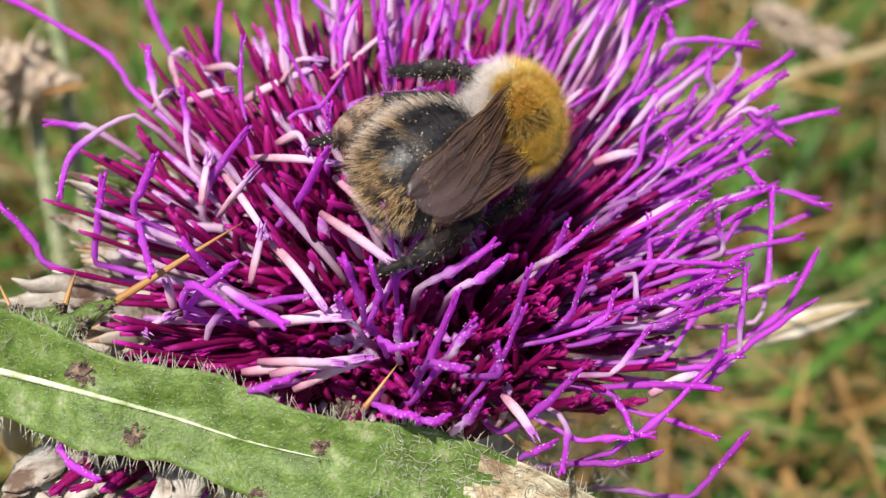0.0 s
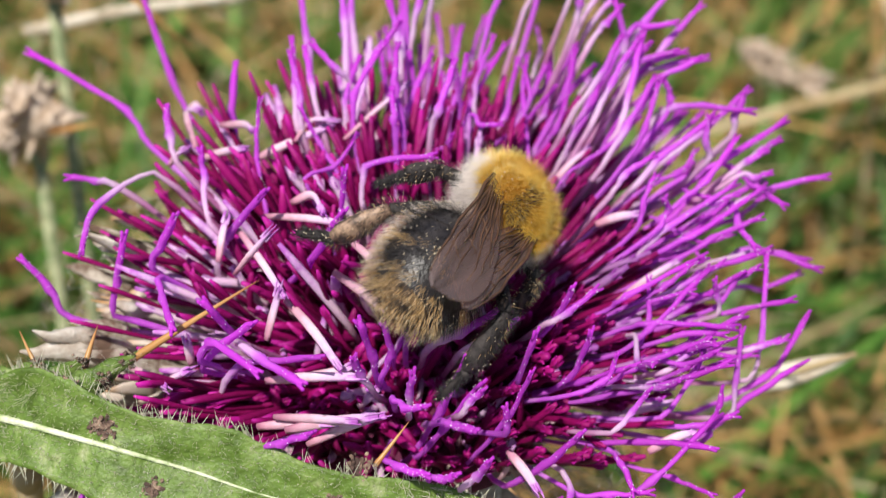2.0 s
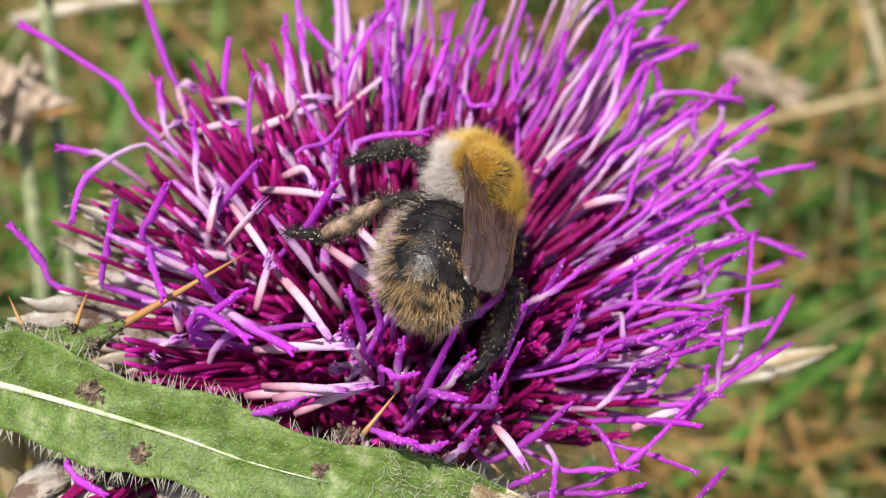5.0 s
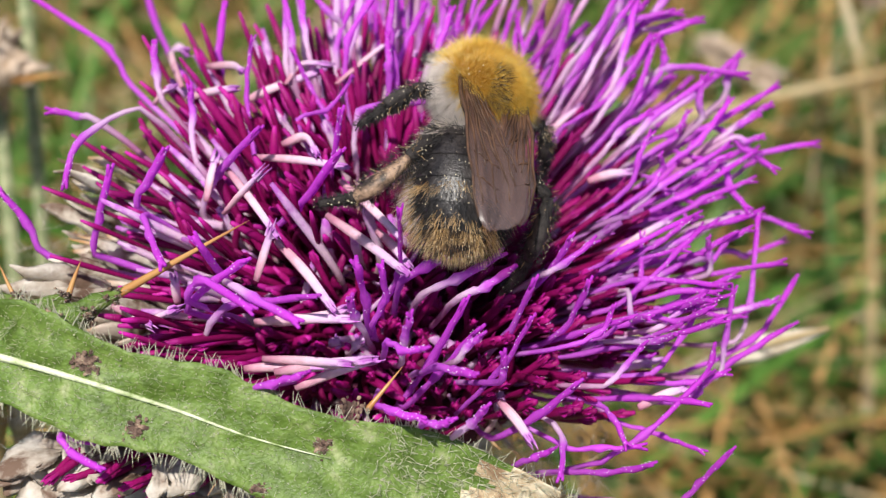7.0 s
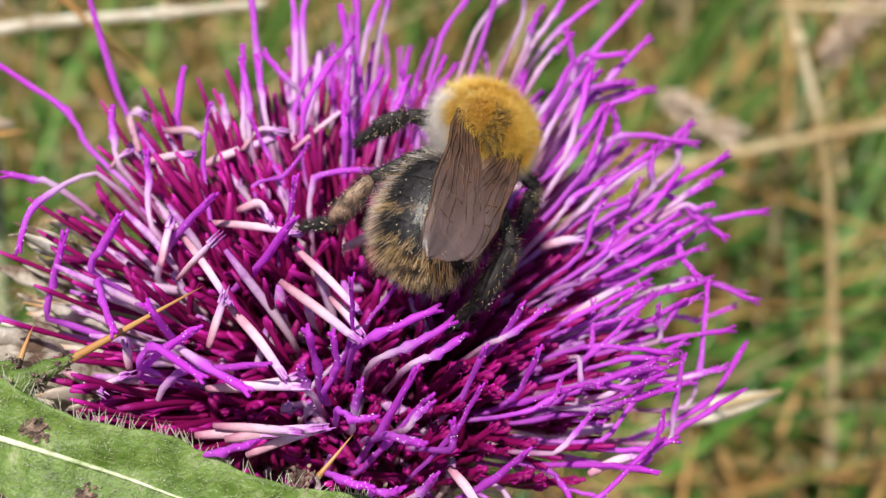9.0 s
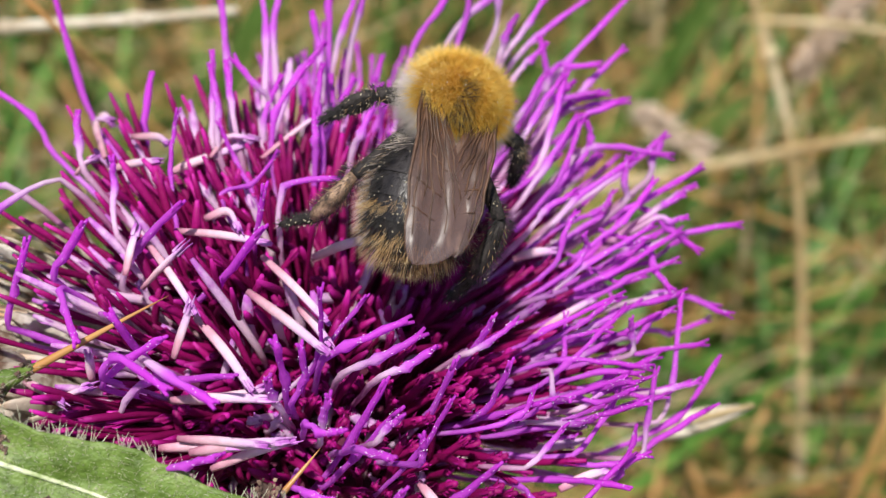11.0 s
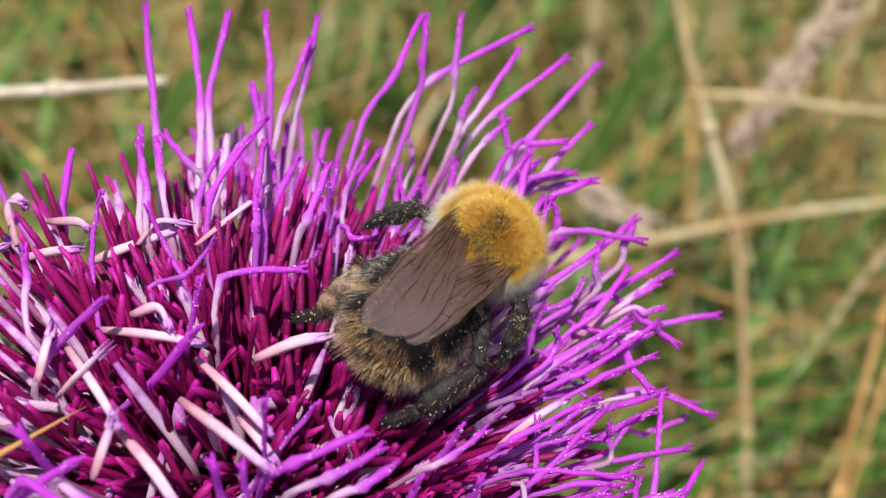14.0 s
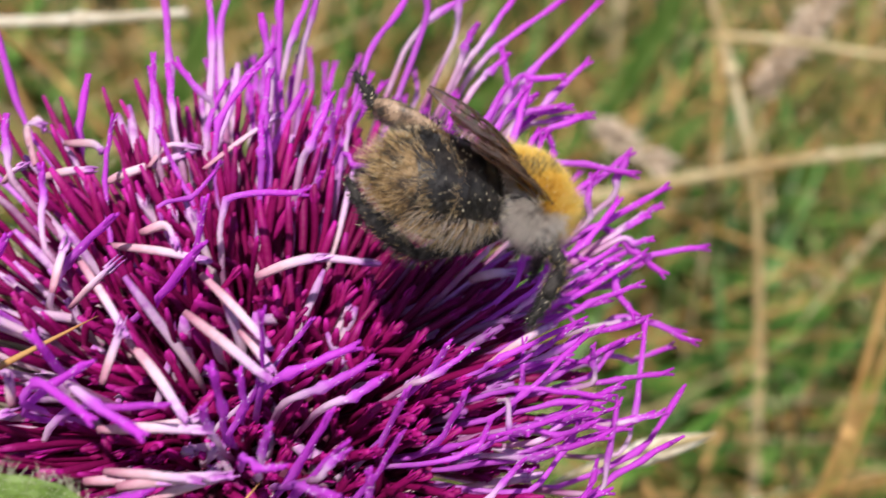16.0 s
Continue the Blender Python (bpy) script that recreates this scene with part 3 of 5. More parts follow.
BUD_0 = [
    ((-15.1, 12.5, 7.2), (-16.7, 16.1, 10.6)),
    ((-11.8, 13.3, 8.2), (-14.1, 16.8, 11.5)),
    ((-11.2, 11.6, 9.6), (-12.4, 13.1, 12.1)),
    ((-15.8, 12.2, 8.4), (-16.9, 13.5, 10.6)),
    ((-10.1, 11.0, 10.1), (-11.1, 12.1, 12.4)),
    ((-17.0, 10.4, 8.5), (-17.3, 11.0, 10.5)),
    ((-18.7, 13.0, 6.5), (-20.8, 15.6, 9.0)),
    ((-10.3, 7.2, 9.4), (-11.8, 9.2, 12.3)),
    ((-10.5, 6.3, 9.8), (-11.3, 7.8, 12.5)),
    ((-17.4, 10.8, 7.5), (-20.3, 10.9, 9.3)),
    ((-16.1, 6.3, 8.7), (-17.4, 6.6, 10.6)),
    ((-18.0, 6.2, 7.8), (-19.7, 6.6, 9.6)),
    ((-9.1, 5.6, 11.0), (-8.6, 5.7, 13.2)),
    ((-12.0, 6.5, 9.9), (-13.0, 7.2, 12.0)),
    ((-13.7, 5.3, 9.8), (-14.5, 5.5, 11.6)),
]
BUD_1 = [
    ((-6.8, 11.7, 11.0), (-7.7, 12.5, 13.2)),
    ((-8.6, 13.8, 10.1), (-9.2, 15.7, 12.9)),
    ((-5.2, 15.0, 10.7), (-5.2, 16.9, 13.7)),
    ((-4.0, 15.4, 11.2), (-3.5, 16.7, 13.9)),
    ((-1.5, 15.1, 10.8), (-0.3, 17.2, 14.3)),
    ((-20.6, 6.1, 5.5), (-24.4, 7.0, 7.4)),
    ((-19.0, 3.0, 6.0), (-23.1, 3.8, 8.1)),
    ((-21.3, 2.7, 5.0), (-25.6, 2.6, 6.9)),
    ((-19.2, -0.7, 6.6), (-22.4, -1.0, 8.6)),
    ((-20.0, -2.9, 5.7), (-23.9, -3.5, 7.9)),
    ((-17.7, 4.5, 6.3), (-22.1, 5.3, 8.6)),
    ((-18.3, 0.5, 6.3), (-21.9, 2.1, 8.7)),
    ((-15.3, -8.1, 8.0), (-18.7, -8.6, 10.7)),
    ((-15.0, -10.1, 8.0), (-18.5, -10.4, 10.9)),
    ((-16.5, -7.2, 8.4), (-18.5, -9.5, 10.8)),
]
BUD_2 = [
    ((-13.6, -2.5, 9.8), (-14.8, -2.2, 11.9)),
    ((-12.4, 2.5, 10.1), (-12.9, 3.1, 12.2)),
    ((-7.7, -2.1, 11.6), (-8.0, -2.0, 13.6)),
    ((-9.1, -0.1, 11.1), (-9.4, 0.3, 13.2)),
    ((-6.0, 6.3, 11.5), (-6.4, 6.7, 13.6)),
    ((-3.3, 3.8, 12.1), (-3.2, 3.9, 14.1)),
    ((-14.8, -1.5, 9.3), (-16.2, -1.3, 11.3)),
    ((-7.3, 2.3, 11.3), (-7.3, 2.7, 13.6)),
]
PALE_0 = [
    ((-11.8, 3.8, 11.2), (-8.7, 2.6, 12.9), (-5.8, 1.2, 14.4)),
    ((-6.2, 1.7, 12.4), (-4.0, -1.4, 13.6), (-1.9, -4.4, 14.4)),
    ((-6.9, -1.1, 12.2), (-4.3, -3.7, 13.2), (-1.8, -6.4, 14.1)),
    ((-13.5, 2.7, 10.9), (-11.6, -0.8, 12.3), (-9.9, -4.1, 13.4)),
    ((-9.9, -3.0, 11.5), (-7.9, -6.0, 12.6), (-6.1, -9.1, 13.4)),
    ((-10.9, -5.8, 10.9), (-10.6, -4.6, 12.1), (-10.3, -3.7, 13.4)),
    ((-13.4, -0.8, 10.7), (-12.4, 0.0, 12.1), (-11.4, 0.8, 13.2)),
    ((-3.0, 1.7, 12.9), (-1.1, 2.4, 13.8), (0.9, 2.6, 14.7)),
    ((-10.3, 10.9, 10.9), (-9.3, 12.8, 11.2), (-7.4, 11.7, 12.6)),
    ((-17.0, 10.2, 8.9), (-15.3, 10.0, 10.2), (-13.6, 9.3, 11.6)),
]
PALE_1 = [
    ((-6.8, 10.9, 11.6), (-4.5, 14.1, 11.6), (-2.0, 17.5, 11.3)),
    ((-10.0, -10.8, 10.0), (-7.4, -11.4, 11.3), (-4.9, -12.2, 12.8)),
    ((-9.2, -11.6, 9.9), (-6.4, -11.6, 11.4), (-3.7, -11.9, 13.0)),
    ((-10.7, -8.5, 10.4), (-7.8, -8.9, 12.0), (-4.9, -9.5, 13.4)),
    ((-15.5, -7.0, 9.3), (-15.7, -6.6, 10.4), (-15.8, -6.5, 11.3)),
    ((-17.5, 11.6, 8.5), (-18.8, 16.0, 7.3), (-17.5, 15.1, 8.7)),
    ((-16.0, 13.9, 8.5), (-14.1, 12.9, 10.0), (-13.3, 11.2, 11.3)),
    ((-14.6, 0.2, 10.5), (-14.5, 1.5, 11.4), (-14.3, 2.6, 12.2)),
    ((-19.2, 10.0, 8.1), (-18.7, 10.3, 9.0), (-18.1, 10.2, 9.8)),
    ((-10.1, 4.8, 11.6), (-8.7, 4.6, 12.9), (-7.9, 2.3, 14.0)),
]
PALE_2 = [
    ((-9.6, -7.9, 9.5), (-6.4, -8.0, 11.1), (-5.4, -8.1, 12.2)),
    ((-11.0, -10.8, 8.6), (-8.7, -11.1, 9.9), (-6.5, -11.7, 11.4)),
    ((-7.8, -11.9, 8.7), (-5.5, -11.4, 10.4), (-3.2, -11.1, 11.8)),
    ((-3.5, -1.3, 11.4), (-2.5, -3.0, 12.2), (-1.6, -5.1, 13.1)),
    ((12.6, -0.4, 9.9), (15.1, 1.8, 10.0), (17.8, 3.9, 9.7)),
    ((11.6, 6.1, 10.1), (13.2, 6.8, 10.3), (14.7, 7.1, 10.4)),
    ((8.0, 8.5, 10.5), (9.8, 11.2, 10.3), (11.8, 13.8, 9.7)),
    ((10.9, 19.0, 7.2), (11.5, 19.8, 8.8), (12.1, 20.1, 10.4)),
    ((14.4, -10.6, 7.9), (16.0, -9.8, 8.4), (17.5, -9.4, 9.0)),
    ((4.8, -11.9, 9.4), (5.7, -13.3, 9.8), (6.4, -15.0, 10.4)),
]
PALE_3 = [
    ((-17.6, -7.5, 7.1), (-16.6, -7.6, 8.5), (-15.6, -7.8, 9.8)),
    ((-19.7, -6.1, 6.7), (-18.3, -7.3, 8.0), (-16.9, -8.8, 9.3)),
    ((-12.9, 10.6, 9.0), (-11.4, 10.9, 10.1), (-7.4, 13.0, 10.9)),
    ((-19.3, 18.0, 4.6), (-18.6, 18.8, 5.1), (-17.6, 16.2, 6.9)),
    ((-2.7, 3.7, 10.0), (0.4, 5.3, 10.9), (5.2, 5.4, 11.3)),
]


def head_top(x, y):
    """Height of the brush of style tips over the receptacle."""
    return 17.0 - 6.0 * (x * x + y * y) / 529.0


def style_shape(points, width=0.2, fork=True, shaft=0.35):
    """A style: a pale tube, a ring where the stigma starts, and a violet stigma dusted with pollen."""
    s = Shape()
    line = arc([Vector(p) * MM for p in points], 15)
    spans = len(points) - 1
    for i in range(15):
        u = i / 14 * spans
        k = min(int(u), spans - 1)
        straight = Vector(points[k]).lerp(Vector(points[k + 1]), u - k) * MM
        line[i] = line[i].lerp(straight, 0.6)
    jog = [Vector((rand(-1, 1), rand(-1, 1), rand(-1, 1))) * 0.07 * MM for _ in line]
    jog[0] = Vector()
    line = [p + j for p, j in zip(line, jog)]
    rad = []
    for i in range(15):
        u = i / 14
        r = width * (0.86 + 0.2 * u)
        if i == 9:
            r *= 1.45
        if i > 9:
            r *= 0.98
        if i == 14:
            r *= 0.7
        rad.append(r * MM * rand(0.82, 1.18))
    s.tube(line, rad, 6)
    if rng.random() > shaft:
        s.a = [0.56 + 0.44 * a for a in s.a]
    way = (line[14] - line[12]).normalized()
    if fork:
        side = way.orthogonal()
        for k in (-1, 1):
            s.tube([line[13], line[14] + way * 0.35 * MM + side * k * 0.16 * MM], [width * 0.75 * MM, width * 0.45 * MM], 5, span=(0.95, 1.0))
    for _ in range(int(rand(24, 60))):
        u = rand(7.5, 14)
        k = min(int(u), 13)
        p = line[k].lerp(line[k + 1], u - k)
        d = Vector((rand(-1, 1), rand(-1, 1), rand(-0.3, 1))).normalized()
        s.grain(p + d * width * 1.02 * MM, rand(0.02, 0.06) * MM, 1)
    return s


def corolla_shape(s, base, tip, bend, width, pale=False, bud=False, lilac=False):
    """A corolla: a slender tube, closed like a club in bud, or opened into five short pointed lobes."""
    b, t = Vector(base) * MM, Vector(tip) * MM
    line = arc([b, b.lerp(t, 0.55) + Vector(bend) * MM, t], 9)
    w = width * MM
    slot = 4 if lilac else 2 if pale else 1
    if bud:
        s.tube(line, [w * k for k in (0.55, 0.56, 0.6, 0.7, 0.82, 0.95, 1.0 * rand(0.95, 1.15), rand(0.95, 1.2), 0.5)], 7, slot)
        return
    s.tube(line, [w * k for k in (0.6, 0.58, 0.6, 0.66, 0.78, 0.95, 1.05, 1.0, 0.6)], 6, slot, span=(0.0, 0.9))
    way = (line[8] - line[6]).normalized()
    side = way.orthogonal().normalized()
    other = way.cross(side)
    spin = rand(0, 1.2)
    for k in range(5):
        a = 2 * math.pi * k / 5 + spin
        o = side * math.cos(a) + other * math.sin(a)
        root = line[7] + o * w * 0.6
        s.tube([root, root + way * rand(0.3, 0.6) * MM + o * w * 0.5, root + way * rand(0.5, 1.0) * MM + o * w * rand(0.0, 1.2)],
               [w * 0.45, w * 0.36, w * 0.12], 4, slot, span=(0.88, 1.0), cap=False)


thistle = new("thistle")
thistle.matrix_world = HEAD
tagged(thistle, "purple thistle in full bloom with a woolly involucre and spiny leaf", "thistle")

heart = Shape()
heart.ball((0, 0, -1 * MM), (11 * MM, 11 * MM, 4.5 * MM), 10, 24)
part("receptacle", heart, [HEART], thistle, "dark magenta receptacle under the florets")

involucre = Shape()
involucre.ball((-4 * MM, 0, -11 * MM), (14 * MM, 14 * MM, 11.5 * MM), 14, 28, wobble=0.08)
involucre.tube([(0, 0, -20 * MM), (-2 * MM, 8 * MM, -60 * MM), (-4 * MM, 50 * MM, -206 * MM)], [4 * MM, 3.2 * MM, 3.6 * MM], 10, 1)
part("involucre", involucre, [WOOL, STEM], thistle, "woolly whitish involucre on a stout stem")

for round_rows in (ROUND_0, ROUND_1, ROUND_2, ROUND_3, ROUND_4, ROUND_5, ROUND_6, ROUND_7, ROUND_8, ROUND_9, ROUND_10, ROUND_11,
                   ROUND_12, ROUND_13, ROUND_14):
    for low, mid, tip in round_rows:
        root = (low[0] * 0.5, low[1] * 0.5, min(1.0, low[2] - 3)) if low[1] > -14 else (low[0] * 0.75, low[1] * 0.75, -4.0)
        s = style_shape([root, low, mid, tip], rand(0.21, 0.26) if low[0] < 6 or low[1] > 8 else rand(0.18, 0.215), shaft=0.75 if low[1] > 9 else 0.38 if low[0] < 6 else 0.25)
        part("floret", s, [STYLE, POLLEN], thistle)

# closed crimson florets that stand out of the crowd at the left
for bud_rows in (BUD_0, BUD_1, BUD_2):
    for low, tip in bud_rows:
        s = Shape()
        root = Vector((low[0] * 0.6, low[1] * 0.6, min(1.0, low[2] - 4)))
        corolla_shape(s, root, tip, (Vector(low) - root.lerp(Vector(tip), 0.55)) * 0.4, rand(0.17, 0.22), bud=True)
        part("floret", s, [STYLE, COROLLA], thistle, "closed crimson floret")


for pale_rows in (PALE_0, PALE_1, PALE_2, PALE_3):
    for low, mid, tip in pale_rows:
        s = Shape()
        l, m, t = Vector(low), Vector(mid), Vector(tip)
        line = arc([l * MM, m * MM, t * MM], 9)
        w = rand(0.27, 0.37) * MM
        s.tube(line, [w * k for k in (0.7, 0.85, 0.95, 1.0, 1.0, 0.95, 0.9, 0.8, 0.55)], 7, flat=0.6)
        way = (line[8] - line[6]).normalized()
        side = way.orthogonal().normalized()
        for k in range(4):
            o = side.copy()
            o.rotate(Matrix.Rotation(k * 1.57 + 0.4, 3, way))
            q = line[7] + o * w * 0.6
            s.tube([q, q + way * rand(0.3, 0.6) * MM + o * 0.03 * MM, q + way * rand(0.6, 1.3) * MM + o * rand(-0.1, 0.1) * MM], [w * 0.42, w * 0.32, w * 0.08], 4, span=(0.86, 1.0), cap=False)
        part("floret", s, [PALE_TUBE], thistle, "bleached pale corolla tube")


def in_bee_zone(x, y):
    return ((x - 2.5) / 10.5) ** 2 + ((y - 5.0) / 8.0) ** 2 < 1


# florets on a spiral from the centre to the rim
TOTAL = 740
mass = Shape()
made = 0
for i in range(TOTAL):
    s01 = math.sqrt((i + 0.5) / TOTAL)
    turn = i * 2.39996 + rand(-0.25, 0.25)
    s01 = min(1.0, s01 * rand(0.95, 1.05))
    cx, cy = math.cos(turn), math.sin(turn)
    front = max(0.0, -cy)
    spread = 8.0 * s01 * (1 + 0.45 * front)
    base = Vector((spread * cx, spread * cy, 2.0 - 2.0 * s01 ** 2))
    reach = (23.0 + 5.5 * max(0.0, cy) + 2.5 * max(0.0, cx)) * s01
    reach *= 1 - 0.34 * front
    tx, ty = reach * cx + rand(-1.8, 1.8), reach * cy + rand(-1.8, 1.8)
    top = head_top(tx, ty) - (1.5 if s01 > 0.85 else 0) + 1.0 * front * s01
    young = cx < -0.1 or s01 < 0.35
    bee_here = in_bee_zone(tx, ty)
    full = Vector((tx, ty, top * rand(0.9, 1.08)))
    share = rand(0.60, 0.84) if not young else (rand(0.52, 0.92) if s01 > 0.75 else rand(0.56, 0.82))
    if bee_here:
        share = rand(0.42, 0.60)
    elif front > 0.25 and cx < 0.55:
        share *= 0.6 if front < 0.5 or cx > 0.3 else 0.43
    elif cx > 0.3 and cy < 0.1:
        share *= 0.87
    crown = base.lerp(full, share)
    crown = crown + Vector((rand(-2.2, 2.2), rand(-2.2, 2.2), rand(-1, 1)))
    if crown.y < -12.5 and crown.x < 13:
        continue
    drift = Vector((rand(-1, 1), rand(-1, 1), rand(-0.4, 0.4))) * (2.0 if young else 0.9)
    pale = rng.random() < (0.17 if young and cx < 0 and cy > -0.6 else 0.1 if young else 0.04)
    alone = (made < 232 and (i % 3 == 0))
    shape = Shape() if alone else mass
    wide = rand(0.21, 0.32) * (1.15 if pale else 1)
    if pale:
        crown = crown + Vector((rand(-3, 3), rand(-3, 3), rand(-2, 1.5)))
    corolla_shape(shape, base, crown, drift, wide, pale, bud=young and rng.random() < 0.8,
                  lilac=not young and not pale and s01 > 0.55 and cy > -0.3 and rng.random() < 0.16)
    chance = 0.03 if young else (0.15 if s01 > 0.5 else 0.08)
    chance *= 1 - 0.7 * front
    if cx > 0 and cy < 0.2:
        chance *= 0.6
    style = None
    if rng.random() < chance and not bee_here and not pale and not (full.y < -13 and full.x < 12):
        tip = full + Vector((rand(-3.6, 3.6), rand(-3.6, 3.6), rand(-3.0, 1.5)))
        bow = Vector((rand(-0.7, 0.7), rand(-0.7, 0.7), rand(-1.4, 0.8)))
        style = style_shape([base.lerp(crown, 0.5), crown, crown.lerp(tip, 0.55) + bow, tip], rand(0.15, 0.19))
    if alone:
        made += 1
        floret = part("floret", shape, [STYLE, COROLLA, PALE_TUBE, POLLEN, LILAC_TUBE], thistle)
        if style:
            part("style", style, [STYLE, POLLEN], floret)
    elif style:
        k = len(mass.v)
        mass.v.extend(style.v)
        mass.f.extend([tuple(j + k for j in q) for q in style.f])
        mass.m.extend([3 if j == 1 else 0 for j in style.m])
        mass.a.extend(style.a)
# the long outer florets that splay to the back and the right
for i in range(66):
    turn = radians(rand(-44, 104) if i < 34 else rand(42, 108))
    cx, cy = math.cos(turn), math.sin(turn)
    out = rand(0.70, 1.06)
    front = max(0.0, -cy)
    spread = 8.0 * out * (1 + 0.45 * front)
    base = Vector((spread * cx, spread * cy, 0.5))
    reach = (24.0 + 7.0 * max(0.0, cy) + 2.5 * max(0.0, cx)) * out * (1 - 0.26 * front)
    full = Vector((reach * cx + rand(-2.5, 2.5), reach * cy + rand(-2.5, 2.5), 0))
    full.z = head_top(full.x, full.y) + rand(-3.5, 1.2)
    if in_bee_zone(full.x, full.y):
        continue
    crown = base.lerp(full, rand(0.5, 0.78))
    corolla_shape(mass, base, crown, (rand(-1, 1), rand(-1, 1), 0), rand(0.22, 0.33), lilac=rng.random() < 0.25)
    bow = Vector((rand(-0.8, 0.8), rand(-0.8, 0.8), rand(-1.8, 0.8)))
    style = style_shape([base.lerp(crown, 0.5), crown, crown.lerp(full, 0.55) + bow, full], rand(0.18, 0.24) if cy > 0.5 else rand(0.15, 0.19), shaft=0.8 if cy > 0.5 else 0.35)
    k = len(mass.v)
    mass.v.extend(style.v)
    mass.f.extend([tuple(j + k for j in q) for q in style.f])
    mass.m.extend([3 if j == 1 else 0 for j in style.m])
    mass.a.extend(style.a)
# closed crimson florets, and a few pale ones, that rise between the styles at the back
for i in range(86):
    turn = radians(rand(38, 150))
    cx, cy = math.cos(turn), math.sin(turn)
    out = rand(0.45, 1.0)
    base = Vector((8.0 * out * cx, 8.0 * out * cy, 1.0))
    full = Vector((25 * out * cx + rand(-2, 2), 27 * out * cy + rand(-2, 2), 0))
    full.z = head_top(full.x, full.y)
    if in_bee_zone(full.x, full.y):
        continue
    pale = rng.random() < 0.2
    corolla_shape(mass, base, base.lerp(full, rand(0.62, 0.9)), (rand(-0.9, 0.9), rand(-0.9, 0.9), rand(-0.5, 0.8)), rand(0.22, 0.32), pale, bud=rng.random() < 0.7)
# closed crimson florets that stick out over the involucre, front left to back left
for i in range(24):
    turn = radians(rand(140, 206))
    cx, cy = math.cos(turn), math.sin(turn)
    out = rand(0.75, 1.05)
    base = Vector((8.5 * out * cx, 8.5 * out * cy, 0.5))
    reach = rand(13, 22) * (1 - 0.25 * max(0.0, -cy))
    tip = Vector((reach * cx + rand(-1.5, 1.5), reach * cy + rand(-1.5, 1.5), rand(4.5, 10.5)))
    if tip.y < -12.0:
        continue
    corolla_shape(mass, base, tip, (rand(-0.8, 0.8), rand(-0.8, 0.8), rand(0, 0.8)), rand(0.16, 0.23), bud=True)
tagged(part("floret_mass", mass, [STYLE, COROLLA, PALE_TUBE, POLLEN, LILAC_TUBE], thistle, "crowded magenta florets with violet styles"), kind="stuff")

# involucre bracts: woolly scales that end in a spine
for ring, (count, height, spread, span) in enumerate(((42, 0.0, 11.5, 9.0), (40, -4.0, 13.0, 9.0), (24, -9.0, 14.0, 10.0), (18, -14.0, 12.0, 8.0))):
    for k in range(count):
        a = 2 * math.pi * (k + 0.5 * (ring % 2)) / count + rand(-0.06, 0.06)
        o, z = Vector((math.cos(a), math.sin(a), 0)), Vector((0, 0, 1))
        root = o * (spread - 2) + z * (height - 2) + Vector((-5, 0, 0))
        size = span * (1.1 if o.x < 0.2 and o.y < 0.5 else 0.9)
        up = rand(0.15, 0.6) if ring < 2 else rand(-0.1, 0.4)
        s = Shape()
        pts = arc([root * MM, (root + o * size * 0.35 + z * size * (up + 0.25) * 0.6) * MM,
                   (root + o * size * 0.85 + z * size * up + Vector((rand(-1, 1), rand(-1, 1), 0))) * MM], 8)
        s.tube(pts, [r * MM for r in (0.75, 0.8, 0.72, 0.58, 0.42, 0.28, 0.16, 0.04)], 6, flat=0.4)
        part("bract", s, [BRACT], thistle)

# papery scales, broad and cream-white, round the left and front of the involucre
for k in range(60):
    a = rand(2.5, 4.6)
    o, z = Vector((math.cos(a), math.sin(a), 0)), Vector((0, 0, 1))
    root = o * rand(13, 16.5) + z * rand(-8, 1) + Vector((-5, 0, 0))
    way = (o + z * rand(0.0, 0.7) + Vector((rand(-0.5, 0.5), rand(-0.5, 0.5), 0))).normalized()
    n = rand(3.0, 5.5)
    s = Shape()
    line = arc([root * MM, (root + way * n * 0.5 + z * 0.5) * MM, (root + way * n) * MM], 7)
    s.tube(line, [w * rand(0.8, 1.3) * MM for w in (0.35, 0.5, 0.55, 0.5, 0.4, 0.22, 0.05)], 6, flat=0.3)
    part("scale", s, [BRACT], thistle)

# ragged papery bracts at the left rim and under the leaf
for k in range(56):
    if k < 30:
        end = Vector((rand(-27.5, -20.5), rand(-6, 7), rand(0, 6.5)))
        root = Vector((end.x * 0.66, end.y * 0.7, end.z - rand(3, 6)))
    else:
        end = Vector((rand(-26, -8), rand(-19.5, -15.5), rand(-1, 3.5)))
        root = Vector((end.x * 0.85, end.y + rand(3.5, 6), end.z - rand(1, 4)))
    line = [p + Vector((rand(-1, 1), rand(-1, 1), rand(-1, 1))) * 0.25 for p in arc([root, root.lerp(end, 0.55) + Vector((0, 0, rand(0, 1.5))), end], 9)]
    wide = rand(0.6, 1.3) if k < 30 else rand(1.1, 2.1)
    s = Shape()
    s.band([p * MM for p in line], (rand(-1, 1), rand(-0.2, 0.6), rand(0.2, 1)) if k < 30 else (1, rand(-0.4, 0.4), rand(-0.4, 0.4)),
           [wide * w * rand(0.8, 1.2) * MM for w in (0.6, 0.8, 0.95, 1.0, 0.95, 0.85, 0.65, 0.4, 0.08)], 0.12 * MM, cup=rand(-0.35, 0.35))
    part("bract", s, [PAPER], thistle, "cream papery bract with brown stains")
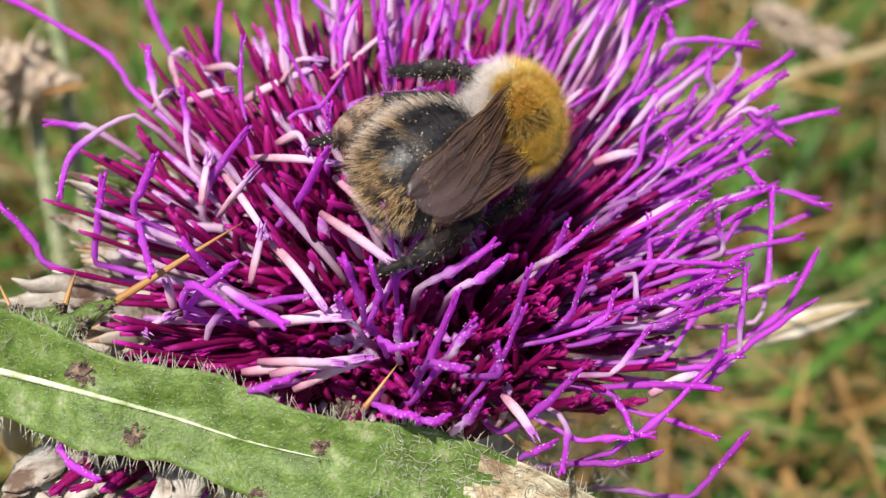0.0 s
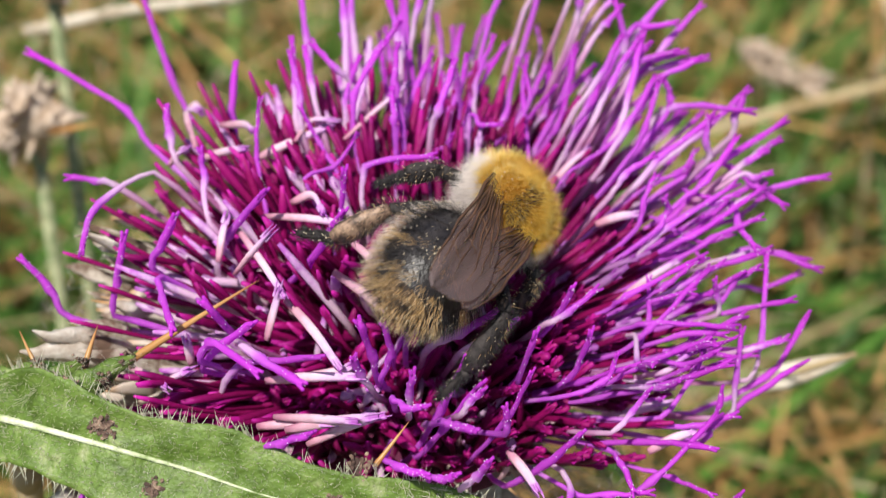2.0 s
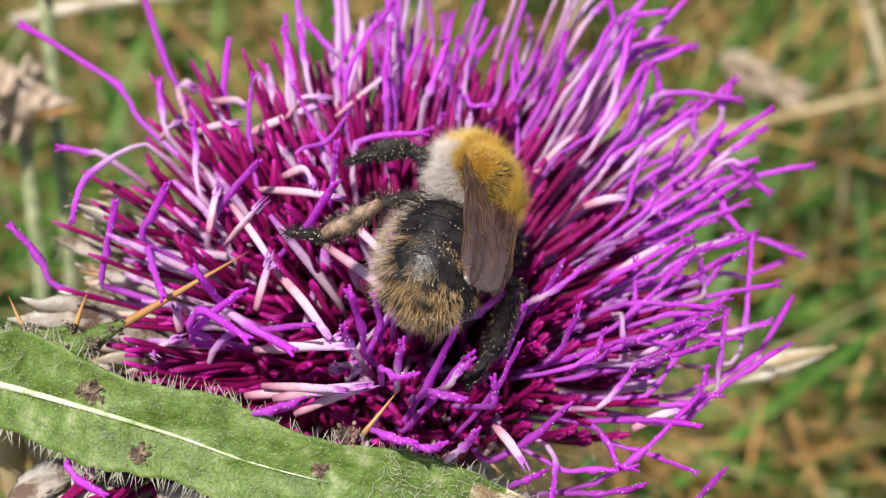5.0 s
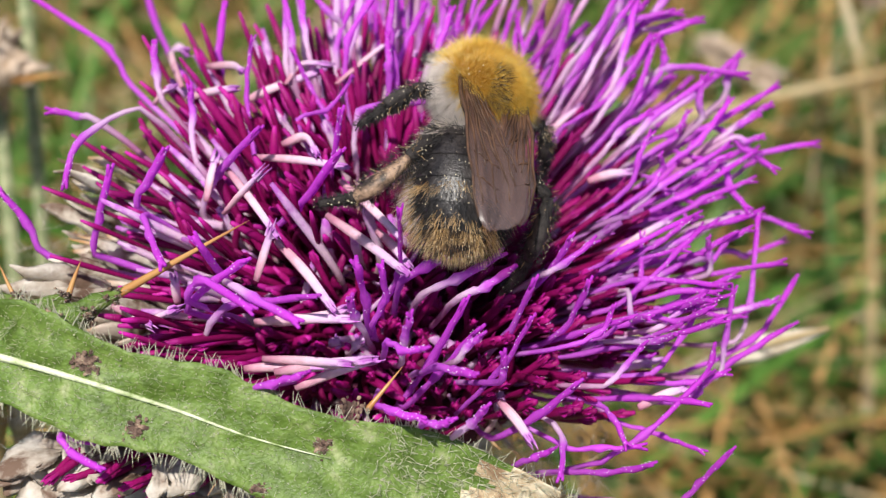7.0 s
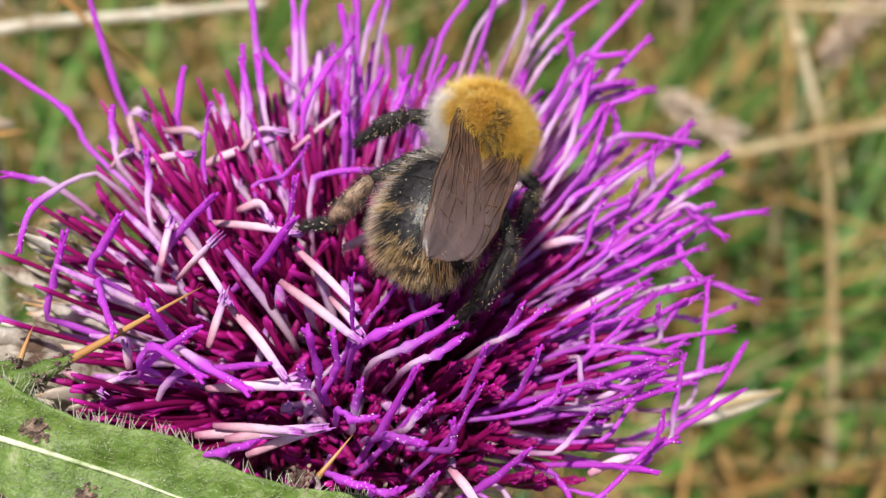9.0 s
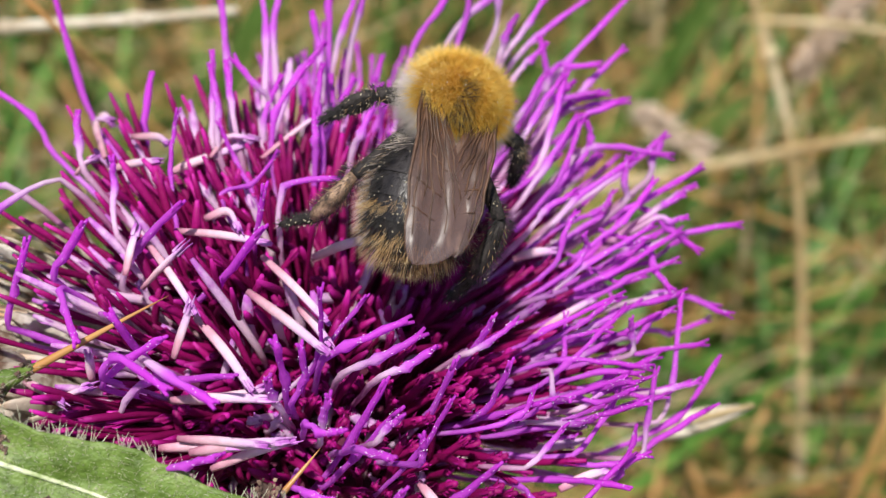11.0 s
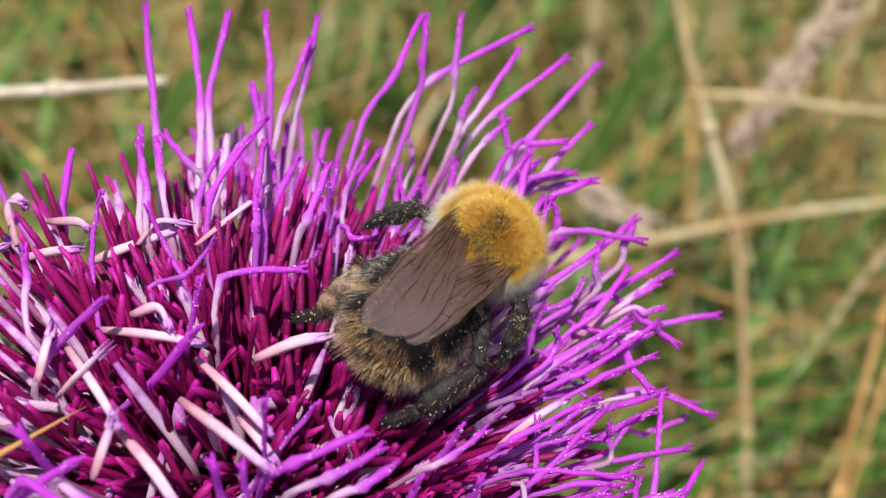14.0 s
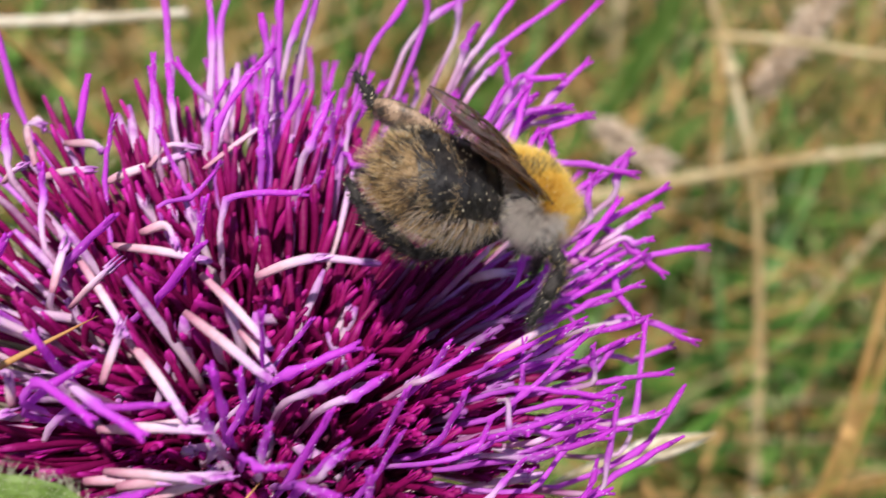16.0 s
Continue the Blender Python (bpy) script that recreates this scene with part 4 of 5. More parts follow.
for mid, tip, low in (((-17.9, -14.1, -0.9), (-19.4, -15.2, -1.6), (-15.4, -13.0, 0)), ((-12.9, -14.4, 0.2), (-13.4, -15.4, 0.6), (-12.2, -13.7, 0))):
    part("floret", style_shape([Vector(low) * 0.6, low, mid, tip], 0.27), [STYLE, POLLEN], thistle)
for k in range(30):
    turn = radians(rand(150, 204))
    o = Vector((math.cos(turn), math.sin(turn), 0))
    end = o * rand(14, 20.5) + Vector((rand(-1, 1), rand(-1, 1), rand(3, 9.5)))
    if end.y < -11.5:
        continue
    s = Shape()
    corolla_shape(s, o * 8.5 + Vector((0, 0, 0.5)), end, (rand(-0.6, 0.6), rand(-0.6, 0.6), rand(0, 0.8)), rand(0.2, 0.3), pale=True, bud=rng.random() < 0.7)
    part("floret", s, [STYLE, COROLLA, PALE_TUBE], thistle, "bleached pale corolla tube")
# short crimson florets crowded over the rim beside the leaf, and a few that hang out below it
for k in range(130):
    low = Shape()
    if k < 112:
        end = Vector((rand(-21, -7), rand(-11.0, -3.5), rand(2.5, 7.5)))
        start = Vector((end.x * 0.45, end.y * 0.5, 0.5))
    else:
        end = Vector((rand(-23, -8), rand(-17.5, -15.0), rand(2.0, 4.5)))
        start = Vector((end.x * 0.72, end.y * 0.7, end.z - 2.5))
    corolla_shape(low, start, end, (rand(-0.8, 0.8), rand(-0.8, 0.8), rand(0, 0.9)), rand(0.2, 0.29), bud=rng.random() < 0.6)
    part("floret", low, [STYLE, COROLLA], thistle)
wool = Shape()
for k in range(6000):
    a, b = rand(0, 2 * math.pi), rand(-1.0, 0.45)
    n = Vector((math.cos(a) * math.cos(b), math.sin(a) * math.cos(b), math.sin(b)))
    p = Vector((n.x * 14 - 5, n.y * 14, n.z * 11.5 - 8)) + n * rand(0, 10)
    way = Vector((rand(-1, 1), rand(-1, 1), rand(-1, 1)))
    wool.strand(p * MM, way, rand(1, 3.5) * MM, 0.03 * MM, bend=(rand(-0.5, 0.5), rand(-0.5, 0.5), rand(-0.5, 0.5)))
tagged(part("wool", wool, [WOOL], thistle, "cobwebby white wool"), kind="stuff")

# the leaf across the foot of the head
RIB_LINE = arc([(-36, -7, 2), (-29.4, -9.7, 6.2), (-25.3, -11.4, 8.4), (-19.9, -13.2, 9.6), (-14.9, -14.3, 9.3), (-9.8, -15.6, 8.9), (-3.2, -16.8, 8.8),
                (3.6, -17.4, 7.8), (12.3, -17.3, 5.1)], 121)
UP, FACE = Vector((-0.057, 0.82, 0.57)), Vector((-0.082, -0.573, 0.816))


def leaf_half(u, side):
    """Half-width of the leaf at u along its rib, with shallow spiny lobes."""
    w = 2.8 * min(1.0, 0.6 + u * 1.6) * (1.0 - max(0.0, (u - 0.74) / 0.26) ** 2.6) + 0.06
    lobe = 0.35 * math.sin(u * 23 + side * 1.3) + 0.22 * noise.noise(Vector((u * 30, side * 5, 0)))
    if side > 0 and u < 0.36:
        lobe += 0.5 * math.exp(-((u - 0.26) / 0.05) ** 2)
    return max(0.1, w + lobe * min(1, 4 * (1 - u)))


leaf = Shape()
ACROSS = 21
grid = []
for i, p in enumerate(RIB_LINE):
    u = i / 120
    along = (RIB_LINE[min(i + 1, 120)] - RIB_LINE[max(i - 1, 0)]).normalized()
    across = (UP - along * UP.dot(along)).normalized()
    face = along.cross(across)
    if face.dot(FACE) < 0:
        face = -face
    for j in range(ACROSS):
        v = j / (ACROSS - 1) * 2 - 1
        w = leaf_half(u, 1 if v > 0 else -1)
        q = p + across * v * w + face * (0.5 * abs(v) ** 1.4 - 0.10 + 0.28 * noise.noise(Vector((u * 14, v * 2.5, 2))) + 0.16 * noise.noise(Vector((u * 60, v * 9, 7))) + 0.10 * noise.noise(Vector((u * 130, v * 14, 9))))
        grid.append((q, face))
verts = [q * MM for q, n in grid] + [(q - n * 0.28) * MM for q, n in grid]
faces, slots = [], []
N = len(grid)
for i in range(120):
    for j in range(ACROSS - 1):
        a, b, c, d = i * ACROSS + j, i * ACROSS + j + 1, (i + 1) * ACROSS + j + 1, (i + 1) * ACROSS + j
        dry = 1 if i / 120 + 0.06 * noise.noise(Vector((i * 0.15, j * 0.35, 5))) > 0.87 else 0
        for q in ((a, b, c, d), (d + N, c + N, b + N, a + N)):
            faces.append(q)
            slots.append(dry)
    for j in (0, ACROSS - 1):
        a, d = i * ACROSS + j, (i + 1) * ACROSS + j
        faces.append((a, d, d + N, a + N) if j == 0 else (d, a, a + N, d + N))
        slots.append(0)
leaf.add(verts, faces)
leaf.m = slots
leaf_ob = part("leaf", leaf, [LEAF, DRY_LEAF], thistle, "hairy green thistle leaf with a withered brown end and dark spots")
rib = Shape()
rib.tube([(p - FACE * 0.01) * MM for p in RIB_LINE[:86]], [(0.42 - 0.39 * (i / 85) ** 0.7) * MM for i in range(86)], 6)
part("midrib", rib, [RIB], leaf_ob, "pale raised midrib")
for a, b, r in (((-18.9, -7.2, 10.2), (-11.7, -1.5, 11.3), 0.28), ((-22.1, -8.0, 9.4), (-21.6, -5.1, 10.2), 0.24), ((-3.3, -13.6, 11.0), (-1.7, -11.5, 12.0), 0.16),
                ((-24.5, -8.5, 8.8), (-26.5, -5.5, 9.6), 0.2), ((-21.4, -12.6, 1.0), (-18.8, -15.6, -0.6), 0.22)):
    s = Shape()
    p, q = Vector(a), Vector(b)
    s.tube([x * MM for x in arc([p - (q - p) * 0.2, p, p.lerp(q, 0.5) + FACE * 0.15, q], 9)], [r * MM * w for w in (1.4, 1.3, 1.15, 1, 0.85, 0.7, 0.5, 0.32, 0.05)], 7)
    part("spine", s, [SPINE], leaf_ob, "sharp orange spine")
# a folded spiny lobe at the foot of the longest spine
for a, b, w in (((-24.5, -11.0, 8.6), (-18.6, -7.0, 10.4), 1.25), ((-25.5, -10.0, 8.6), (-21.8, -7.4, 10.0), 1.1), ((-28.5, -9.5, 7.4), (-24.4, -7.6, 9.4), 1.2), ((-23.0, -10.5, 9.6), (-20.2, -9.0, 10.4), 0.9)):
    lobe = Shape()
    p, q = Vector(a), Vector(b)
    line = arc([p, p.lerp(q, 0.5) + FACE * 0.7, q], 9)
    lobe.tube([x * MM + Vector((rand(-1, 1), rand(-1, 1), rand(-1, 1))) * 0.15 * MM for x in line], [w * MM * k for k in (0.8, 1, 1.05, 0.95, 0.85, 0.65, 0.5, 0.3, 0.15)], 9, flat=0.5)
    for _ in range(160):
        u = rand(0, 7.9)
        x = line[int(u)].lerp(line[int(u) + 1], u % 1)
        d = (FACE + Vector((rand(-1, 1), rand(-1, 1), rand(-1, 1)))).normalized()
        lobe.strand((x + d * w * 0.55) * MM, d, rand(0.3, 0.9) * MM, 0.016 * MM, 1)
    for _ in range(40):
        x = line[7] + Vector((rand(-1, 1), rand(-1, 1), rand(-1, 1))) * 0.45
        lobe.grain(x * MM, rand(0.08, 0.2) * MM, 2)
    part("lobe", lobe, [LEAF, LEAF_HAIR, BLIGHT], leaf_ob, "folded hairy lobe with a withered tip")
for c, r in (((-20.1, -12.4, 10.35), 0.85), ((-6.0, -15.9, 9.35), 0.62), ((-16.9, -15.6, 8.9), 0.7), ((-4.6, -14.0, 10.75), 0.85), ((-22.5, -9.6, 10.0), 0.9), ((-9.5, -18.2, 7.6), 0.5)):
    s = Shape()
    side = UP.cross(FACE)
    for k in range(70):
        o = side * rng.gauss(0, 0.40) * r + UP * rng.gauss(0, 0.40) * r
        near = min((q for q, n in grid), key=lambda q: (q - Vector(c) - o).length_squared)
        spot = Vector(c) + o
        spot = spot + FACE * (near - spot).dot(FACE)
        s.ball((spot + FACE * 0.015) * MM, (r * rand(0.07, 0.26) * MM, r * rand(0.07, 0.26) * MM, rand(0.008, 0.022) * MM), 4, 7, turn=FACE.to_track_quat("Z", "Y").to_matrix(), wobble=0.5, seed=k)
    part("blight_spot", s, [BLIGHT], leaf_ob, "dark blighted spot")
hair = Shape()
for k in range(4600):
    u = rand(0.1, 0.97)
    i = int(u * 120)
    j = rng.choice((0, ACROSS - 1)) if k < 460 else rng.randrange(1, ACROSS - 1)
    q, n = grid[i * ACROSS + j]
    q2, _ = grid[min(i + 1, 120) * ACROSS + j]
    q = q.lerp(q2, rng.random())
    out = UP * (1 if j else -1) if j in (0, ACROSS - 1) else Vector((rand(-0.6, 0.6), rand(-0.6, 0.6), rand(-0.6, 0.6)))
    way = n * rand(0.2, 0.9) + out + Vector((rand(-0.7, 0.7), rand(-0.3, 0.3), rand(-0.3, 0.3)))
    edge = j in (0, ACROSS - 1)
    hair.strand(q * MM, way, rand(0.45, 1.35) * MM if edge else rand(0.2, 0.42) * MM, (0.036 if edge else 0.012) * MM)
for k in range(260):
    q, n = grid[rng.randrange(12, 112) * ACROSS + rng.randrange(1, ACROSS - 1)]
    q = q + UP * rand(-0.15, 0.15) + UP.cross(FACE) * rand(-0.25, 0.25)
    hair.grain((q + n * 0.03) * MM, rand(0.03, 0.075) * MM)
for k in range(700):
    i = int(120 * rand(0.76, 0.985))
    q, n = grid[i * ACROSS + rng.randrange(ACROSS)]
    hair.strand(q * MM, n + Vector((rand(-1, 1.6), rand(-1, 1), rand(-1, 1))), rand(0.3, 1.0) * MM, 0.028 * MM, bend=(rand(-0.5, 0.5), rand(-0.5, 0.5), rand(-0.5, 0.5)))
tagged(part("leaf_hair", hair, [LEAF_HAIR], leaf_ob, "fine pale bristles"), kind="stuff")


# ---- the bumblebee: x to its head, z to its back, the origin in the thorax ----
bee = new("bumblebee")
tagged(bee, "golden-backed carder bumblebee dusted with pollen, feeding on the thistle", "bee")


def fur(shape, centre, radii, count, pick, length, slot_of, width=0.026, sweep=(-0.55, 0, 0.1)):
    c, r = Vector(centre), Vector(radii)
    for _ in range(count):
        d = Vector((rng.gauss(0, 1), rng.gauss(0, 1), rng.gauss(0, 1))).normalized()
        if not pick(d):
            continue
        p = c + Vector((d.x * r.x, d.y * r.y, d.z * r.z))
        n = Vector((d.x / r.x, d.y / r.y, d.z / r.z)).normalized()
        way = n + Vector(sweep) + Vector((rand(-0.3, 0.3), rand(-0.3, 0.3), rand(-0.3, 0.3)))
        shape.strand(p * MM, way, length(p) * rand(0.7, 1.2) * MM, width * MM, slot_of(p, d), bend=(rand(-0.25, 0.05), rand(-0.15, 0.15), rand(-0.2, 0.1)))


THORAX, T_R = (0.1, 0, -0.1), (2.1, 2.5, 1.9)
ABDOMEN, A_R = (-6.3, 0.25, -0.95), (4.3, 3.15, 2.9)
thorax = Shape()
thorax.ball([v * MM for v in THORAX], [r * MM for r in T_R], 14, 20)
thorax.m = [1 if sum(thorax.v[i].z for i in q) / len(q) > 0.75 * MM else 2 if sum(thorax.v[i].z for i in q) / len(q) > -0.9 * MM else 0 for q in thorax.f]
thorax_ob = part("thorax", thorax, [CUTICLE, GOLD_FUR, CREAM_FUR], bee, "rounded thorax under golden fur")
tf = Shape()


def thorax_slot(p, d):
    edge = d.z + 0.12 * noise.noise(d * 4)
    if d.z > 0.45 and -0.75 < d.x < 0.5 and abs(d.y + 0.12 * noise.noise(d * 5)) < 0.2 + 0.25 * max(0.0, -d.x) and rng.random() < 0.42:
        return 2
    if d.x > 0.3:
        return 0 if edge > -0.2 else 1
    return 0 if edge > (0.31 if d.x > -0.45 else 0.44) else 1


fur(tf, THORAX, T_R, 30000, lambda d: d.z > -0.75, lambda p: 0.95 if p.z > 0.8 else 1.6, thorax_slot, 0.011, (-0.25, 0, 0.15))
tagged(part("thorax_fur", tf, [GOLD_FUR, CREAM_FUR, BLACK_FUR], thorax_ob, "golden fur on the back, cream on the flanks"), kind="stuff")

abdomen = Shape()
abdomen.ball([v * MM for v in ABDOMEN], [r * 0.96 * MM for r in A_R], 12, 20)
abdomen.m = [1 if sum(abdomen.v[i].x for i in q) / len(q) < -9.1 * MM else 0 for q in abdomen.f]
abdomen_ob = part("abdomen", abdomen, [CUTICLE, TAIL], bee, "glossy black banded abdomen")
for k in range(6):
    # overlapping tergites, each a ring that widens backward and laps the next
    x0, x1 = 1 - k * 0.34, 1 - (k + 1) * 0.34 - 0.06
    ring_v, ring_f, na = [], [], 24
    for step, x in enumerate((x0, (x0 + x1) / 2, x1)):
        x = max(-0.999, min(0.999, x))
        rr = math.sqrt(1 - x * x) * (1 + 0.018 * step)
        for j in range(na):
            a = 2 * math.pi * j / na
            ring_v.append(Vector((ABDOMEN[0] + A_R[0] * x, ABDOMEN[1] + A_R[1] * rr * math.cos(a), ABDOMEN[2] + A_R[2] * rr * math.sin(a))) * MM)
    for step in range(2):
        for j in range(na):
            ring_f.append((step * na + j, step * na + (j + 1) % na, (step + 1) * na + (j + 1) % na, (step + 1) * na + j))
    tergite = Shape()
    tergite.add(ring_v, ring_f)
    part("tergite", tergite, [TAIL if k > 4 else CUTICLE], abdomen_ob)
af = Shape()


def abdomen_slot(p, d):
    x = p.x + 0.5 * noise.noise(Vector((p.y, p.z, 0)) * 0.8)
    if abs(d.y) > 0.74 and d.z < 0.12 or d.z < -0.4:
        return (1 if rng.random() < 0.5 else 2) if x > -8.2 else (0 if noise.noise(d * 5) > 0.24 else 2 if rng.random() < 0.6 else 1)
    if x > -3.6:
        return 1 if rng.random() < 0.4 else 0
    if x > -6.9:
        return 0
    if x > -7.5:
        return 2 if rng.random() < 0.85 else 0
    if x > -8.6 or noise.noise(d * 5) > 0.27:
        return 0
    return rng.choice((2, 2, 2, 2, 2, 0))


def abdomen_pick(d):
    if d.z < -0.6:
        return False
    if abs(d.y) > 0.74 and d.z < 0.12 or d.z < -0.4:
        return rng.random() < 0.34
    x = ABDOMEN[0] + d.x * A_R[0]
    return rng.random() < (0.34 if x < -7.5 else 0.26)


def abdomen_length(p):
    if p.z < 0.5 and abs(p.y) > 1.5:
        return 1.25
    return 0.4 if p.x > -7.0 else 0.75


fur(af, ABDOMEN, A_R, 26000, abdomen_pick, abdomen_length, abdomen_slot, 0.012, (-0.8, 0, 0.0))
tagged(part("abdomen_fur", af, [BLACK_FUR, CREAM_FUR, TAN_FUR], abdomen_ob, "black fur bands with cream sides and a tan tail"), kind="stuff")

head = Shape()
head.ball((2.4 * MM, 0, -2.7 * MM), (1.4 * MM, 1.7 * MM, 1.5 * MM), 10, 14)
for k in (-1, 1):
    head.ball((2.6 * MM, k * 1.5 * MM, -2.6 * MM), (0.75 * MM, 0.45 * MM, 1.15 * MM), 8, 10)
head_ob = part("head", head, [CUTICLE], bee, "black head with oval eyes")
hf = Shape()
fur(hf, (2.4, 0, -2.7), (1.4, 1.7, 1.5), 900, lambda d: d.z > -0.2 and d.x < 0.9, lambda p: 0.5, lambda p, d: 0 if rng.random() < 0.5 else 1, 0.024, (0.2, 0, 0.3))
tagged(part("head_fur", hf, [TAN_FUR, BLACK_FUR], head_ob), kind="stuff")
for k in (-1, 1):
    s = Shape()
    s.tube([Vector(p) * MM for p in ((3.4, k * 0.5, -3.4), (3.8, k * 0.9, -4.0), (3.8, k * 1.2, -4.8), (3.5, k * 1.5, -5.6))], [0.14 * MM, 0.13 * MM, 0.14 * MM, 0.12 * MM], 6)
    part("antenna", s, [CUTICLE], bee)


def wing_point(u, v, side, size, root, tip, lift):
    """u along the wing, v across it (0 leading edge, 1 trailing)."""
    r, t = Vector(root), Vector(tip)
    along = t - r
    way = along.normalized()
    across = Vector((-way.y, way.x, 0)).normalized() * side
    chord = size * (0.26 + 0.98 * u ** 0.75) * math.sqrt(max(0.0, 1 - max(0.0, (u - 0.5) / 0.5) ** 2.4)) if u < 1 else 0
    wave = 0.09 * math.sin(v * 9) * (0.3 + u) + 0.05 * math.sin(v * 23 + u * 5) + 0.04 * math.sin(u * 30 + v * 6)
    return r + along * u + across * (v - 0.22) * chord + Vector((0, 0, lift * math.sin(u * 2.2) + wave - 0.25 * (v - 0.3) ** 2 * chord * 0.3))


def wing(name, side, size, root, tip, lift, label):
    s = Shape()
    nu, nv = 36, 16
    verts = [wing_point(i / nu, j / nv, side, size, root, tip, lift) * MM for i in range(nu + 1) for j in range(nv + 1)]
    faces = [(i * (nv + 1) + j, i * (nv + 1) + j + 1, (i + 1) * (nv + 1) + j + 1, (i + 1) * (nv + 1) + j) for i in range(nu) for j in range(nv)]
    s.add(verts, faces, 0, [i / nu for i in range(nu + 1) for j in range(nv + 1)])
    ob = part(name, s, [MEMBRANE], bee, label)
    for v0, v1, u0, u1, r in ((0.0, 0.0, 0.0, 0.93, 0.09), (0.18, 0.10, 0.02, 0.85, 0.065), (0.35, 0.42, 0.03, 0.82, 0.055), (0.55, 0.68, 0.04, 0.80, 0.055), (0.45, 0.55, 0.02, 0.55, 0.06), (0.25, 0.28, 0.02, 0.62, 0.06), (0.68, 0.8, 0.03, 0.7, 0.05),
                              (0.8, 0.9, 0.05, 0.6, 0.04), (0.12, 0.55, 0.52, 0.60, 0.035), (0.40, 0.70, 0.36, 0.45, 0.035), (0.1, 0.45, 0.68, 0.74, 0.03)):
        vein = Shape()
        pts = [(wing_point(u0 + (u1 - u0) * k / 7, v0 + (v1 - v0) * k / 7, side, size, root, tip, lift) + Vector((0, 0.09 * math.sin(k * 2.1 + v0 * 20), 0.03))) * MM for k in range(8)]
        vein.tube(pts, [1.6 * r * MM * (1 - 0.09 * k) for k in range(8)], 5)
        part("vein", vein, [VEIN], ob)
    return ob


wing("forewing", 1, 3.8, (-0.1, 2.2, 1.1), (-10.4, 0.95, 3.85), 0.8, "smoky brown folded forewing with dark veins")
wing("forewing", -1, 3.5, (-0.1, -2.2, 1.0), (-9.3, -1.35, 3.3), 0.7, "smoky brown folded forewing with dark veins")
wing("hindwing", 1, 2.2, (-1.0, 2.0, 0.9), (-8.2, 0.7, 2.95), 0.65, "smaller hindwing under the forewing")
wing("hindwing", -1, 2.2, (-1.0, -2.0, 0.8), (-7.6, -1.4, 2.6), 0.55, "smaller hindwing under the forewing")


